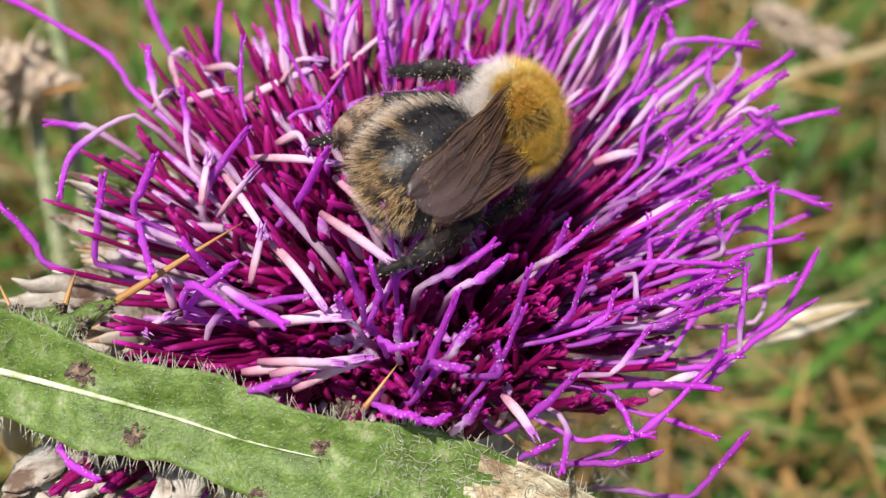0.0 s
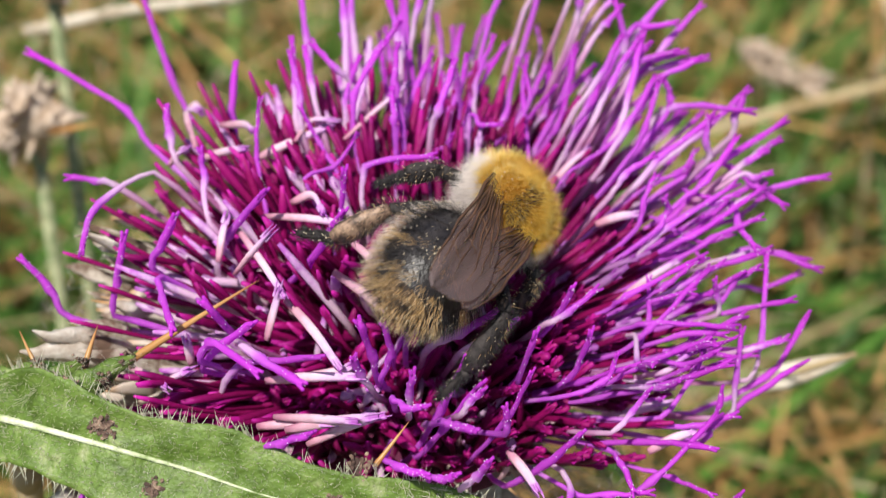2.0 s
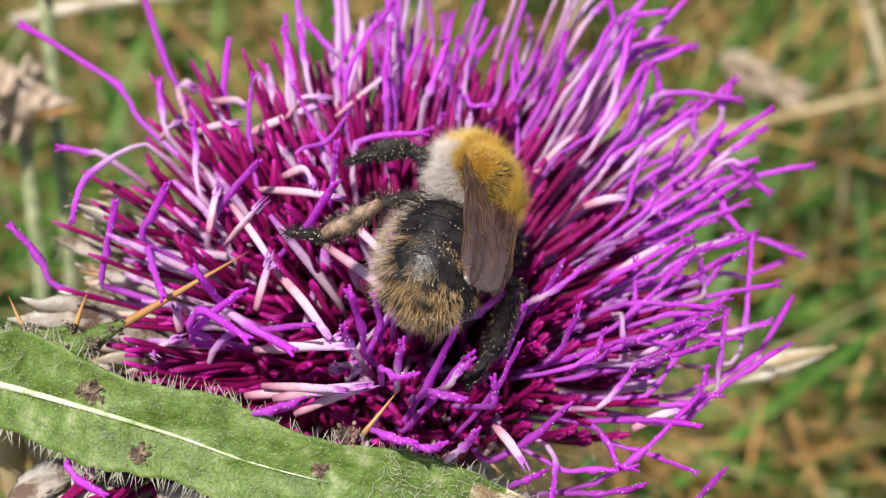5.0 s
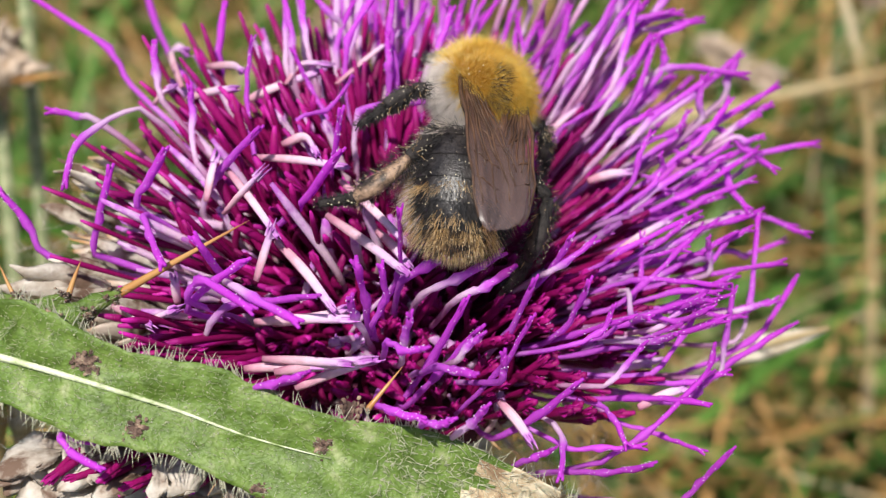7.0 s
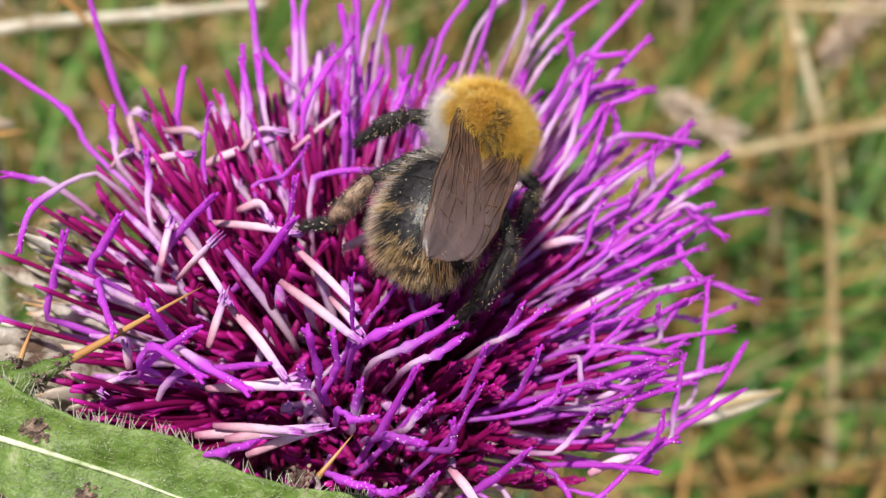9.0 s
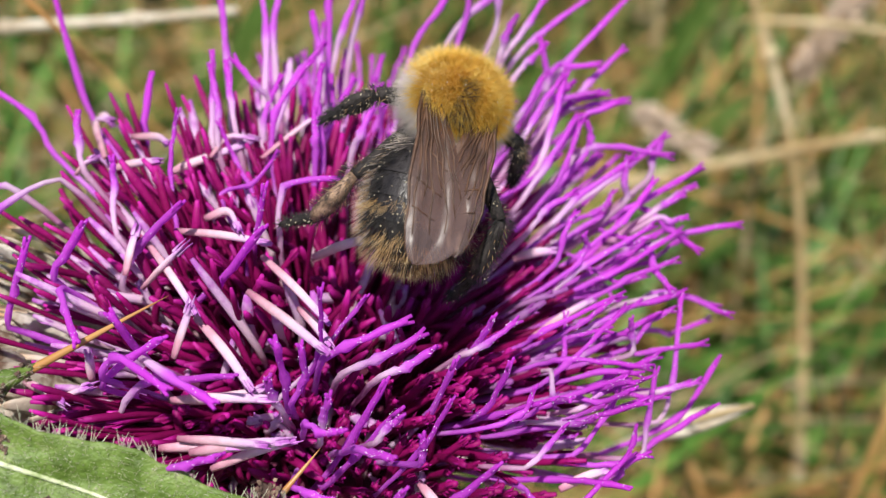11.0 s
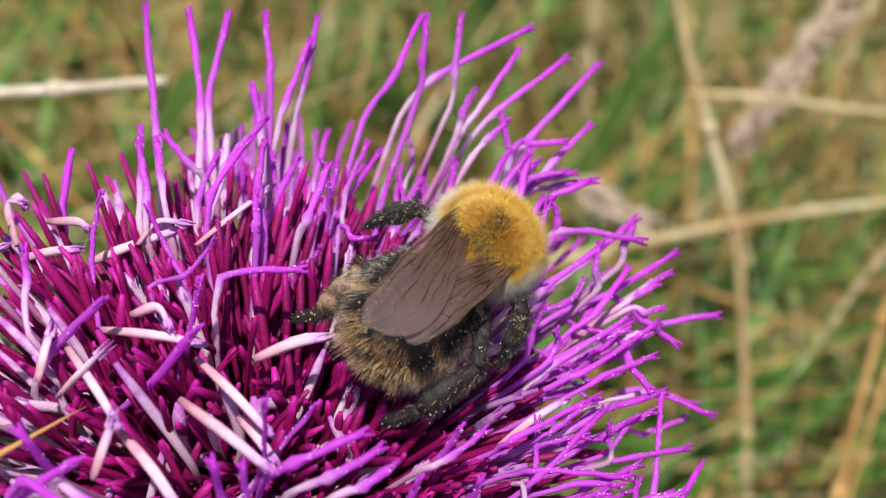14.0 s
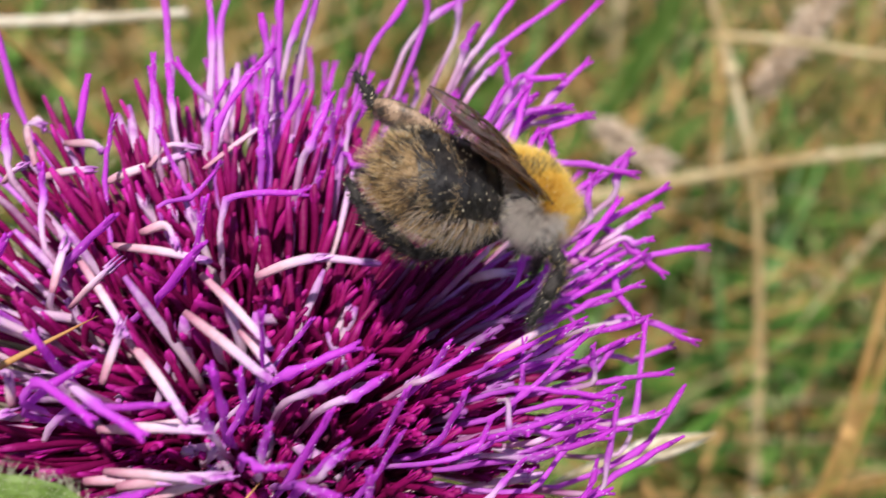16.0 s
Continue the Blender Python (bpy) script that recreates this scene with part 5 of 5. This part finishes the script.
def leg(side, hip, knee, ankle, toe, widths, hairy, fringe):
    """A leg: the femur carries the tibia and the tarsus."""
    flip = lambda p: Vector((p[0], p[1] * side, p[2])) * MM
    at = flip(hip)
    h, k, a, t = Vector(), flip(knee) - at, flip(ankle) - at, flip(toe) - at
    s = Shape()
    s.tube(arc([h, h.lerp(k, 0.5) + Vector((0, 0, 0.3 * MM)), k], 7), [w * widths[0] * MM for w in (0.9, 1.05, 1.1, 1.05, 0.95, 0.85, 0.75)], 8)
    thigh = arc([h, h.lerp(k, 0.5) + Vector((0, 0, 0.3 * MM)), k], 7)
    for _ in range(hairy // 3):
        u = rand(0, 5.9)
        p = thigh[int(u)].lerp(thigh[int(u) + 1], u % 1)
        d = Vector((rand(-1, 1), rand(-1, 1), rand(-1, 1))).normalized()
        s.strand(p + d * widths[0] * 0.9 * MM, d + (k - h).normalized() * 0.5, rand(0.3, 0.9) * MM, 0.016 * MM, 1 if rng.random() < 0.88 else 2)
    for _ in range(40):
        d = Vector((rand(-1, 1), rand(-1, 1), rand(-1, 1))).normalized()
        s.grain(thigh[rng.randrange(7)] + d * widths[0] * 1.1 * MM, rand(0.025, 0.055) * MM, 3)
    femur = part("leg", s, [LEG, BLACK_FUR, fringe, DUST], bee, "black hairy leg dusted with pollen")
    femur.location = at
    s = Shape()
    line = arc([k, k.lerp(a, 0.5) + Vector((0, 0, 0.25 * MM)), a], 8)
    s.tube(line, [w * widths[1] * MM for w in (0.65, 0.8, 0.95, 1.1, 1.2, 1.25, 1.15, 0.8)], 8, flat=0.6)
    for _ in range(hairy):
        u = rand(0, 6.9)
        p = line[int(u)].lerp(line[int(u) + 1], u % 1)
        d = Vector((rand(-1, 1), rand(-1, 1), rand(-1, 1))).normalized()
        s.strand(p + d * widths[1] * 0.8 * MM, d + (a - k).normalized() * 0.6, rand(0.2, 0.7 if hairy > 1000 else 0.55) * MM, 0.015 * MM, 1 if rng.random() < 0.9 else 2)
    for _ in range(50):
        d = Vector((rand(-1, 1), rand(-1, 1), rand(-1, 1))).normalized()
        s.grain(line[rng.randrange(8)] + d * widths[1] * 1.15 * MM, rand(0.025, 0.055) * MM, 3)
    part("tibia", s, [TIBIA if hairy > 1000 and side > 0 else LEG, BLACK_FUR, fringe, DUST], femur)
    s = Shape()
    line = arc([a, a.lerp(t, 0.4) + Vector((0, 0, 0.15 * MM)), t], 9)
    s.tube(line, [widths[2] * MM * (1.1 - 0.07 * i) * (1.15 if i % 2 else 0.9) for i in range(9)], 7)
    end = (line[8] - line[7]).normalized()
    for q in (-1, 1):
        s.tube([line[8], line[8] + (end + end.orthogonal() * 0.5 * q) * 0.4 * MM], [0.07 * MM, 0.02 * MM], 4)
    for _ in range(hairy // 2):
        u = rand(0, 7.9)
        p = line[int(u)].lerp(line[int(u) + 1], u % 1)
        d = Vector((rand(-1, 1), rand(-1, 1), rand(-1, 1))).normalized()
        s.strand(p + d * widths[2] * 0.8 * MM, d + end * 0.6, rand(0.2, 0.5) * MM, 0.018 * MM, 1)
    for _ in range(30):
        p = line[rng.randrange(9)]
        d = Vector((rand(-1, 1), rand(-1, 1), rand(-1, 1))).normalized()
        s.grain(p + d * widths[2] * 1.05 * MM, rand(0.03, 0.06) * MM, 2)
    part("tarsus", s, [LEG, BLACK_FUR, DUST], femur)
    return femur


LEGS = {}
for side in (1, -1):
    LEGS["fore", side] = leg(side, (1.2, 1.6, -1.6), (2.6, 1.6, -2.6), (3.0, 1.5, -4.0), (3.6, 1.4, -5.2), (0.42, 0.42, 0.28), 500, TAN_FUR)
LEGS["mid", 1] = leg(1, (-0.3, 1.9, -1.6), (-1.0, 4.6, -1.2), (-2.4, 5.9, -2.2), (-3.3, 6.7, -3.6), (0.55, 0.6, 0.36), 900, TAN_FUR)
LEGS["mid", -1] = leg(-1, (-0.3, 1.9, -1.6), (-1.2, 4.7, -0.5), (-2.5, 5.6, -2.2), (-3.3, 6.2, -3.6), (0.55, 0.6, 0.36), 900, TAN_FUR)
LEGS["hind", 1] = leg(1, (-2.2, 1.9, -1.9), (-5.9, 4.7, -1.6), (-8.7, 5.2, -4.3), (-9.8, 6.8, -5.6), (0.5, 0.82, 0.38), 1010, TAN_FUR)
LEGS["hind", -1] = leg(-1, (-2.2, 1.9, -1.9), (-5.9, 4.4, 0.8), (-9.4, 4.8, -1.4), (-11.2, 4.6, -3.4), (0.5, 0.82, 0.38), 1010, TAN_FUR)
dust = Shape()
for _ in range(330):
    d = Vector((rng.gauss(0, 1), rng.gauss(0, 1), abs(rng.gauss(0, 1)))).normalized()
    c, r = (THORAX, T_R) if rng.random() < 0.25 else (ABDOMEN, A_R)
    dust.grain(Vector((c[0] + d.x * (r[0] + 0.5), c[1] + d.y * (r[1] + 0.5), c[2] + d.z * (r[2] + 0.5))) * MM, rand(0.025, 0.06) * MM)
tagged(part("pollen_grains", dust, [DUST], bee, "scattered pale pollen grains"), kind="stuff")


# ---- the meadow behind ----
g = Shape()
step, size = 14, 60.0
for i in range(step + 1):
    for j in range(step + 1):
        x, y = ((i / step * 2 - 1) ** 3) * size, ((j / step * 2 - 1) ** 3) * size
        g.v.append((x, y + 0.4, 0.012 * noise.noise(Vector((x * 5, y * 5, 0)))))
        g.a.append(0.5)
for i in range(step):
    for j in range(step):
        g.f.append((i * (step + 1) + j, (i + 1) * (step + 1) + j, (i + 1) * (step + 1) + j + 1, i * (step + 1) + j + 1))
        g.m.append(0)
tagged(part("ground", g, [SOIL]), "earthy meadow ground with thatch", "ground", kind="structure")


def blade(s, root, height, lean, width, droop, slot=0):
    """A grass blade: a folded, tapering strip that bends over."""
    r, d = Vector(root), Vector((math.cos(lean[0]), math.sin(lean[0]), 0))
    side = Vector((-d.y, d.x, 0))
    verts, faces = [], []
    for k in range(7):
        u = k / 6
        p = r + d * height * lean[1] * (u + droop * u * u) + Vector((0, 0, height * (u - 0.45 * droop * u * u)))
        w = width * (1 - u ** 2.2) * 0.5 + 0.00015
        fold = d * -w * 0.5
        verts += [p - side * w, p + fold, p + side * w]
    for k in range(6):
        for j in range(2):
            faces.append((k * 3 + j, k * 3 + j + 1, k * 3 + j + 4, k * 3 + j + 3))
    s.add(verts, faces, slot)


grass, dry = Shape(), Shape()
for k in range(36000):
    if k < 26000:
        y = 0.12 + 1.6 * rng.random() ** 1.4
        x = rng.gauss(0.03, 0.22 + 0.22 * y)
    else:
        x, y = rng.gauss(0, 0.9), rng.gauss(0.3, 0.9)
    tall = min(0.20, 0.05 + 0.10 * rng.random() + max(0, y - 0.3) * 0.10)
    if y < 0.2:
        tall = min(tall, 0.09)
    if y < 0.12 and abs(x) < 0.12:
        tall = min(tall, 0.07)
    clump = noise.noise(Vector((x * 11, y * 11, 3))) - 0.01
    if clump + rand(-0.35, 0.35) > -0.02:
        blade(grass, (x, y, 0), tall, (rand(0, 6.3), rand(0.2, 1.2)), rand(0.003, 0.0075), rand(0, 0.9))
    else:
        blade(dry, (x, y, 0), tall * rand(0.8, 1.3), (rand(0, 6.3), rand(0.2, 1.6)), rand(0.0012, 0.003), rand(0, 0.7), 0 if noise.noise(Vector((x * 7, y * 7, 8))) + rand(-0.3, 0.3) > 0.06 else 1)
tagged(part("grass", grass, [GRASS]), "green meadow grass blades", "grass", kind="stuff")
tagged(part("dry_grass", dry, [STRAW, OCHRE_STRAW]), "bleached and ochre dry grass blades", "dry grass", kind="stuff")


def straw(points, width, mat, label, name="straw"):
    s = Shape()
    line = arc([Vector(p) * MM for p in points], 14)
    s.tube(line, [width * MM * (1.15 if i in (4, 9) else 1) * (1 - 0.03 * i) for i in range(14)], 7)
    ob = tagged(part(name, s, [mat]), label, "straw", "straws behind the thistle")
    for i in (4, 9):
        node = Shape()
        way = (line[i + 1] - line[i - 1]).normalized()
        node.tube([line[i] - way * width * 1.2 * MM, line[i], line[i] + way * width * 1.2 * MM], [width * 1.05 * MM, width * 1.3 * MM, width * 1.0 * MM], 8)
        part("node", node, [mat], ob)
    return ob


straw([(40, 236, 128), (70.6, 231, 142), (98.6, 227.3, 153.2), (118.3, 222.9, 161.2), (150, 215, 172)], 1.25, STRAW, "pale dry straw leaning across the grass")
straw([(132, 205, 0), (114, 209.8, 85.2), (107.3, 219.8, 121.8), (98.4, 228.2, 154.8), (81.4, 239.4, 190.7), (74, 244, 215)], 1.35, STRAW, "upright golden straw stem")
straw([(120, 262, 0), (108, 255, 100), (101, 249, 140), (104, 247.5, 160), (117.3, 249.9, 188.2)], 0.7, STRAW, "thin dry grass stem under a seed head")
straw([(-60, 164, 189), (-45.5, 162.1, 193.3), (-30, 159, 197), (-15.1, 155.9, 201.0)], 0.95, PALE_DRY, "pale dry straw tip behind the head")
straw([(108, 180, 60), (116, 185, 109), (118, 191, 131), (121, 199, 156), (127, 206, 185)], 1.1, OCHRE_STRAW, "orange-brown dry stalk in the grass")
straw([(120, 183, 40), (121, 188, 105), (124, 195, 135), (130, 204, 160)], 0.8, OCHRE_STRAW, "orange-brown dry stalk in the grass")
straw([(84, 236, 178), (100, 233, 180), (118, 231, 180), (140, 226, 182)], 0.8, STRAW, "pale dry straw leaning across the grass")

straw([(-33.4, 69.8, 199), (-33.2, 69.6, 197), (-34, 71, 170), (-35, 73, 90), (-36, 76, 0)], 1.1, STRAW, "pale dry straw standing beside the leaf")
straw([(-31.8, 71.8, 197), (-31.6, 71.6, 195), (-32, 73, 170), (-33, 76, 90), (-33.5, 79, 0)], 0.8, PALE_DRY, "thin bleached straw standing beside the leaf")


def broad_leaf(points, width, label):
    """A broad meadow leaf: a folded blade with a rib."""
    s = Shape()
    line = arc([Vector(p) * MM for p in points], 12)
    verts, faces = [], []
    for i, p in enumerate(line):
        u = i / 11
        w = width * MM * math.sin(math.pi * min(1.0, u * 0.92 + 0.06)) ** 0.7
        way = (line[min(i + 1, 11)] - line[max(i - 1, 0)]).normalized()
        side = way.cross(Vector((0, -0.6, 0.8))).normalized()
        lift = side.cross(way) * w * 0.35
        verts += [p - side * w + lift, p - side * w * 0.5 + lift * 0.4, p, p + side * w * 0.5 + lift * 0.4, p + side * w + lift]
    for i in range(11):
        for j in range(4):
            faces.append((i * 5 + j, i * 5 + j + 1, i * 5 + j + 6, i * 5 + j + 5))
    s.add(verts, faces)
    ob = tagged(part("broad_leaf", s, [BROAD]), label, "leaf", "broad leaves in the grass")
    rib = Shape()
    rib.tube([p + Vector((0, -0.0003, 0.0003)) for p in line], [0.5 * MM] * 12, 5)
    part("midrib", rib, [BROAD], ob)
    return ob


for pts, w in ((((150, 330, 60), (157, 322, 95), (160, 318, 112), (168, 314, 124)), 4), (((128, 318, 40), (140, 310, 70), (146, 304, 84), (156, 300, 92)), 4.5),
               (((96, 340, 100), (105, 332, 140), (108, 328, 156), (114, 324, 168)), 3.6), (((-30, 300, 100), (-24, 292, 130), (-18, 286, 150), (-8, 284, 162)), 3.5)):
    broad_leaf(pts, w, "broad green leaf standing in the grass")
rb = random.Random(21)
for k in range(9):
    x, y = rb.uniform(95, 200), rb.uniform(270, 370)
    top = rb.uniform(70, 135)
    broad_leaf(((x, y, 20), (x + 5, y - 6, top * 0.7), (x + 8, y - 9, top), (x + rb.uniform(10, 22), y - 12, top + 10)), rb.uniform(3.2, 4.8), "broad green leaf standing in the grass")
rs = random.Random(9)
for k in range(46):
    y = rs.uniform(0.2, 0.6)
    x = rs.uniform(-0.35, 0.45) * (0.4 + y)
    z = rs.uniform(0.02, 0.12)
    a = rs.uniform(-0.5, 0.5) + (math.pi / 2 if rs.random() < 0.25 else 0)
    n = rs.uniform(60, 160)
    d = Vector((math.cos(a), math.sin(a) * 0.5, rs.uniform(-0.15, 0.25))) * n / 2
    c = Vector((x, y, z)) * 1000
    straw([c - d, c - d * 0.3 + Vector((0, 0, 4)), c + d * 0.4 + Vector((0, 0, 3)), c + d], rs.uniform(0.5, 1.2), rs.choice((STRAW, STRAW, OCHRE_STRAW)), "dry straw lying in the grass")


def seed_head(points, width, count, label):
    """A grass seed head: a stalk set with many small pointed spikelets."""
    stalk, s = Shape(), Shape()
    line = arc([Vector(p) * MM for p in points], 16)
    stalk.tube(line, [0.4 * MM] * 16, 5)
    for k in range(count):
        u = rs.uniform(0, 14.9)
        p = line[int(u)].lerp(line[int(u) + 1], u % 1)
        way = (line[15] - line[0]).normalized()
        o = way.orthogonal()
        o.rotate(Matrix.Rotation(rs.uniform(0, 6.3), 3, way))
        q = p + (way * 0.8 + o * 0.7) * width * rs.uniform(0.6, 1.1) * MM
        s.tube([p, p.lerp(q, 0.5), q], [0.25 * MM, 0.8 * MM, 0.1 * MM], 5)
    ob = tagged(part("seed_head", stalk, [SEED_HEAD]), label, "seed head", "seed heads")
    tagged(part("spikelet_mass", s, [SEED_HEAD], ob), kind="stuff")
    return ob


seed_head([(104, 247.5, 160), (110, 249, 175), (117.3, 249.9, 190), (124, 250, 208)], 4.6, 420, "feathery buff grass seed head")
seed_head([(66, 243, 153), (72, 241.5, 150.5), (80, 239, 147.5), (84, 238, 146)], 4.5, 120, "pinkish dry seed head in the grass")


def dead_head(centre, size, label):
    """A withered thistle head: a bur of dry bracts on a stalk."""
    core, c = Shape(), Vector(centre)
    core.ball(c * MM, (size * 0.6 * MM, size * 0.6 * MM, size * 0.75 * MM), 8, 12, wobble=0.3)
    ob = tagged(part("dead_thistle_head", core, [SEED_HEAD]), label, "dead thistle", "dead thistle heads")
    for k in range(46):
        d = Vector((rs.gauss(0, 1), rs.gauss(0, 1), rs.gauss(0.3, 1))).normalized()
        s = Shape()
        s.band([(c + d * size * 0.35) * MM, (c + d * size * 0.7) * MM, (c + d * size * rs.uniform(0.95, 1.35)) * MM], d.orthogonal(), [0.8 * MM, 1.1 * MM, 0.2 * MM], 0.25 * MM, cup=0.3)
        part("bract", s, [SEED_HEAD], ob)
    s = Shape()
    s.tube([(c + Vector((0, 0, -size * 0.5))) * MM, (c + Vector((-6, 8, -90))) * MM, (c.x * MM - 0.01, c.y * MM + 0.02, 0)], [0.8 * MM, 0.9 * MM, 1.2 * MM], 7)
    part("stalk", s, [STEM], ob)
    return ob


dead_head((-46, 121, 198), 4.6, "withered tan thistle head on its stalk")
dead_head((-43, 126, 213), 3.4, "small withered tan thistle head on its stalk")
for a, b, r, mat, label in (((-43, 117, 198.5), (-36.5, 114, 201.3), 0.45, SPINE, "long orange dry spine"),
                            ((-39, 122, 218), (-26, 119, 207), 0.4, SPINE, "tan dry spine in the grass")):
    s = Shape()
    s.tube([Vector(a) * MM, Vector(a).lerp(Vector(b), 0.5) * MM, Vector(b) * MM], [r * MM, r * 0.8 * MM, 0.05 * MM], 6)
    tagged(part("dry_spine", s, [mat]), label, "spine")

s = Shape()
line = arc([Vector(p) * MM for p in ((20.5, 80.5, 189.5), (26.1, 82.2, 192.2), (31.1, 82.9, 194.0), (36.9, 83.8, 195.6))], 9)
s.band(line, (0.1, 0.5, 0.86), [w * MM for w in (0.3, 0.4, 0.5, 0.6, 0.9, 1.15, 1.1, 0.7, 0.15)], 0.25 * MM, cup=0.25)
dry_leaf = tagged(part("dry_leaf", s, [PALE_DRY]), "pale bleached leaf below the florets", "leaf")
s = Shape()
s.tube([p + Vector((0, -0.0003, 0.0004)) for p in line], [0.25 * MM] * 9, 5)
part("midrib", s, [STRAW], dry_leaf)


# ---- what moves ----
BEE = [
    (0.0, 0.00443, 0.06476, 0.22420, 68.0, -10.8, 36.6),
    (0.5, 0.00336, 0.06325, 0.22511, 61.3, -20.3, 47.4),
    (1.0, -0.00000, 0.06538, 0.22307, 33.2, -21.5, 89.7),
    (1.5, 0.00109, 0.06617, 0.22339, 37.5, -27.8, 71.1),
    (2.0, 0.00334, 0.06345, 0.22350, 49.2, -12.7, 50.7),
    (2.5, 0.00333, 0.06319, 0.22204, 57.5, 7.3, 69.2),
    (3.0, 0.00379, 0.06523, 0.22141, 59.4, 2.4, 72.8),
    (3.5, 0.00273, 0.06629, 0.22119, 60.3, -3.8, 75.7),
    (4.0, 0.00215, 0.06556, 0.22091, 57.1, -2.6, 76.2),
    (6.5, 0.00207, 0.06383, 0.22654, 33.5, -47.7, 74.4),
    (7.0, 0.00165, 0.06589, 0.22637, 30.1, -38.4, 82.1),
    (7.5, 0.00309, 0.06491, 0.22804, 39.9, -50.9, 72.8),
    (8.0, 0.00218, 0.06593, 0.22912, 29.1, -29.9, 92.9),
    (8.5, 0.00379, 0.06582, 0.22826, 36.6, -37.0, 63.1),
    (9.0, 0.00455, 0.06688, 0.22823, 36.2, -37.9, 60.3),
    (11.5, 0.00404, 0.06635, 0.23126, 22.1, -55.5, 77.3),
    (12.0, 0.00420, 0.06941, 0.23015, 21.1, -35.7, 94.4),
    (12.5, 0.00388, 0.07071, 0.22987, 24.3, -35.6, 94.5),
    (13.0, 0.00691, 0.07094, 0.22996, 29.5, -41.8, 71.6),
    (13.5, 0.00739, 0.07210, 0.22887, 29.6, -47.1, 59.7),
    (14.0, 0.00949, 0.07094, 0.22566, 26.8, -30.2, 40.1),
    (14.5, 0.00830, 0.07246, 0.22491, 22.1, -23.2, 52.8),
    (15.0, 0.01261, 0.06729, 0.22682, 14.2, -11.5, 12.4),
    (15.5, 0.01212, 0.06826, 0.22650, 9.3, -2.4, 15.8),
    (16.0, 0.01179, 0.06738, 0.22623, 11.9, 18.5, 27.4),
]


# degrees by which each leg is lifted and swung back, from rest
HIND_LEFT = [(0, -45, 0), (0.5, -40, 0), (1.0, 4, -4), (1.5, 16, -8), (2.0, 0, 0), (2.5, -12, 4), (3.5, -12, -8), (4.0, -12, -6), (6.5, 40, -8),
             (7.0, 32, -4), (7.5, 12, 0), (8.0, -8, -8), (8.5, -8, 0), (9.0, -4, 0), (11.5, 12, 0), (12.5, -8, 2), (13.0, -18, 0), (14.0, -6, 2),
             (14.5, -4, 4), (15.0, 40, -16), (15.5, 52, -32), (16, 60, -6)]
HIND_RIGHT = [(0, 12, 0), (1.0, 20, -10), (2.5, 10, -8), (3.5, 12, -12), (4.0, 20, -16), (6.5, -8, -8), (7.0, -12, -8), (7.5, 0, 0), (8.0, -30, 8),
              (8.5, -4, -4), (9.0, -4, 0), (11.5, -10, 4), (12.0, -36, 12), (12.5, -40, 4), (13.0, -28, 12), (14.0, -20, 8), (14.5, -10, 8),
              (15.0, -80, 24), (16, -92, 36)]
MID_LEFT = [(0, 0, 20), (0.5, -4, 24), (1.0, -6, 6), (2.0, -4, 10), (3.5, -16, -24), (4.0, -10, -10), (6.5, -20, -20), (7.0, 10, 4), (7.5, 28, 16),
            (8.0, 20, 16), (9.0, -8, 4), (11.5, 4, -4), (12.5, 8, 16), (13.0, -24, 4), (13.5, -16, 12), (14.5, 4, -16), (16, 0, 0)]
MID_RIGHT = [(0, 0, 0), (4, 0, 0), (6.5, 0, -30), (7.0, 8, -8), (7.5, 4, 0), (8.0, -4, 12), (9.0, -8, -4), (11.5, -10, -6), (12.0, -16, -16),
             (12.5, 8, -16), (13.0, 24, 24), (13.5, 20, 16), (14.0, -4, 12), (14.5, -12, 16), (15.0, -14, -20), (16, -16, -36)]
FORE_LEFT = [(0, -24, 0), (1.0, -4, -10), (3.5, 8, 0), (4.2, 4, -6), (6.3, 10, 6), (7.5, 4, 0), (9.2, 8, 8), (11.5, -12, 10), (13.0, -18, 4),
             (14.5, -10, 0), (16, -10, 0)]


def motions():
    walk(bee, [(t, pose(x, y, z, rx, ry, rz)) for t, x, y, z, rx, ry, rz in BEE])
    for key, side, rows in (("hind", 1, HIND_LEFT), ("hind", -1, HIND_RIGHT), ("mid", 1, MID_LEFT), ("mid", -1, MID_RIGHT), ("fore", 1, FORE_LEFT)):
        limb = LEGS[key, side]
        x, y, z = limb.location
        walk(limb, [(t, pose(x, y, z, side * lift, 0, side * swing)) for t, lift, swing in rows])


motions()
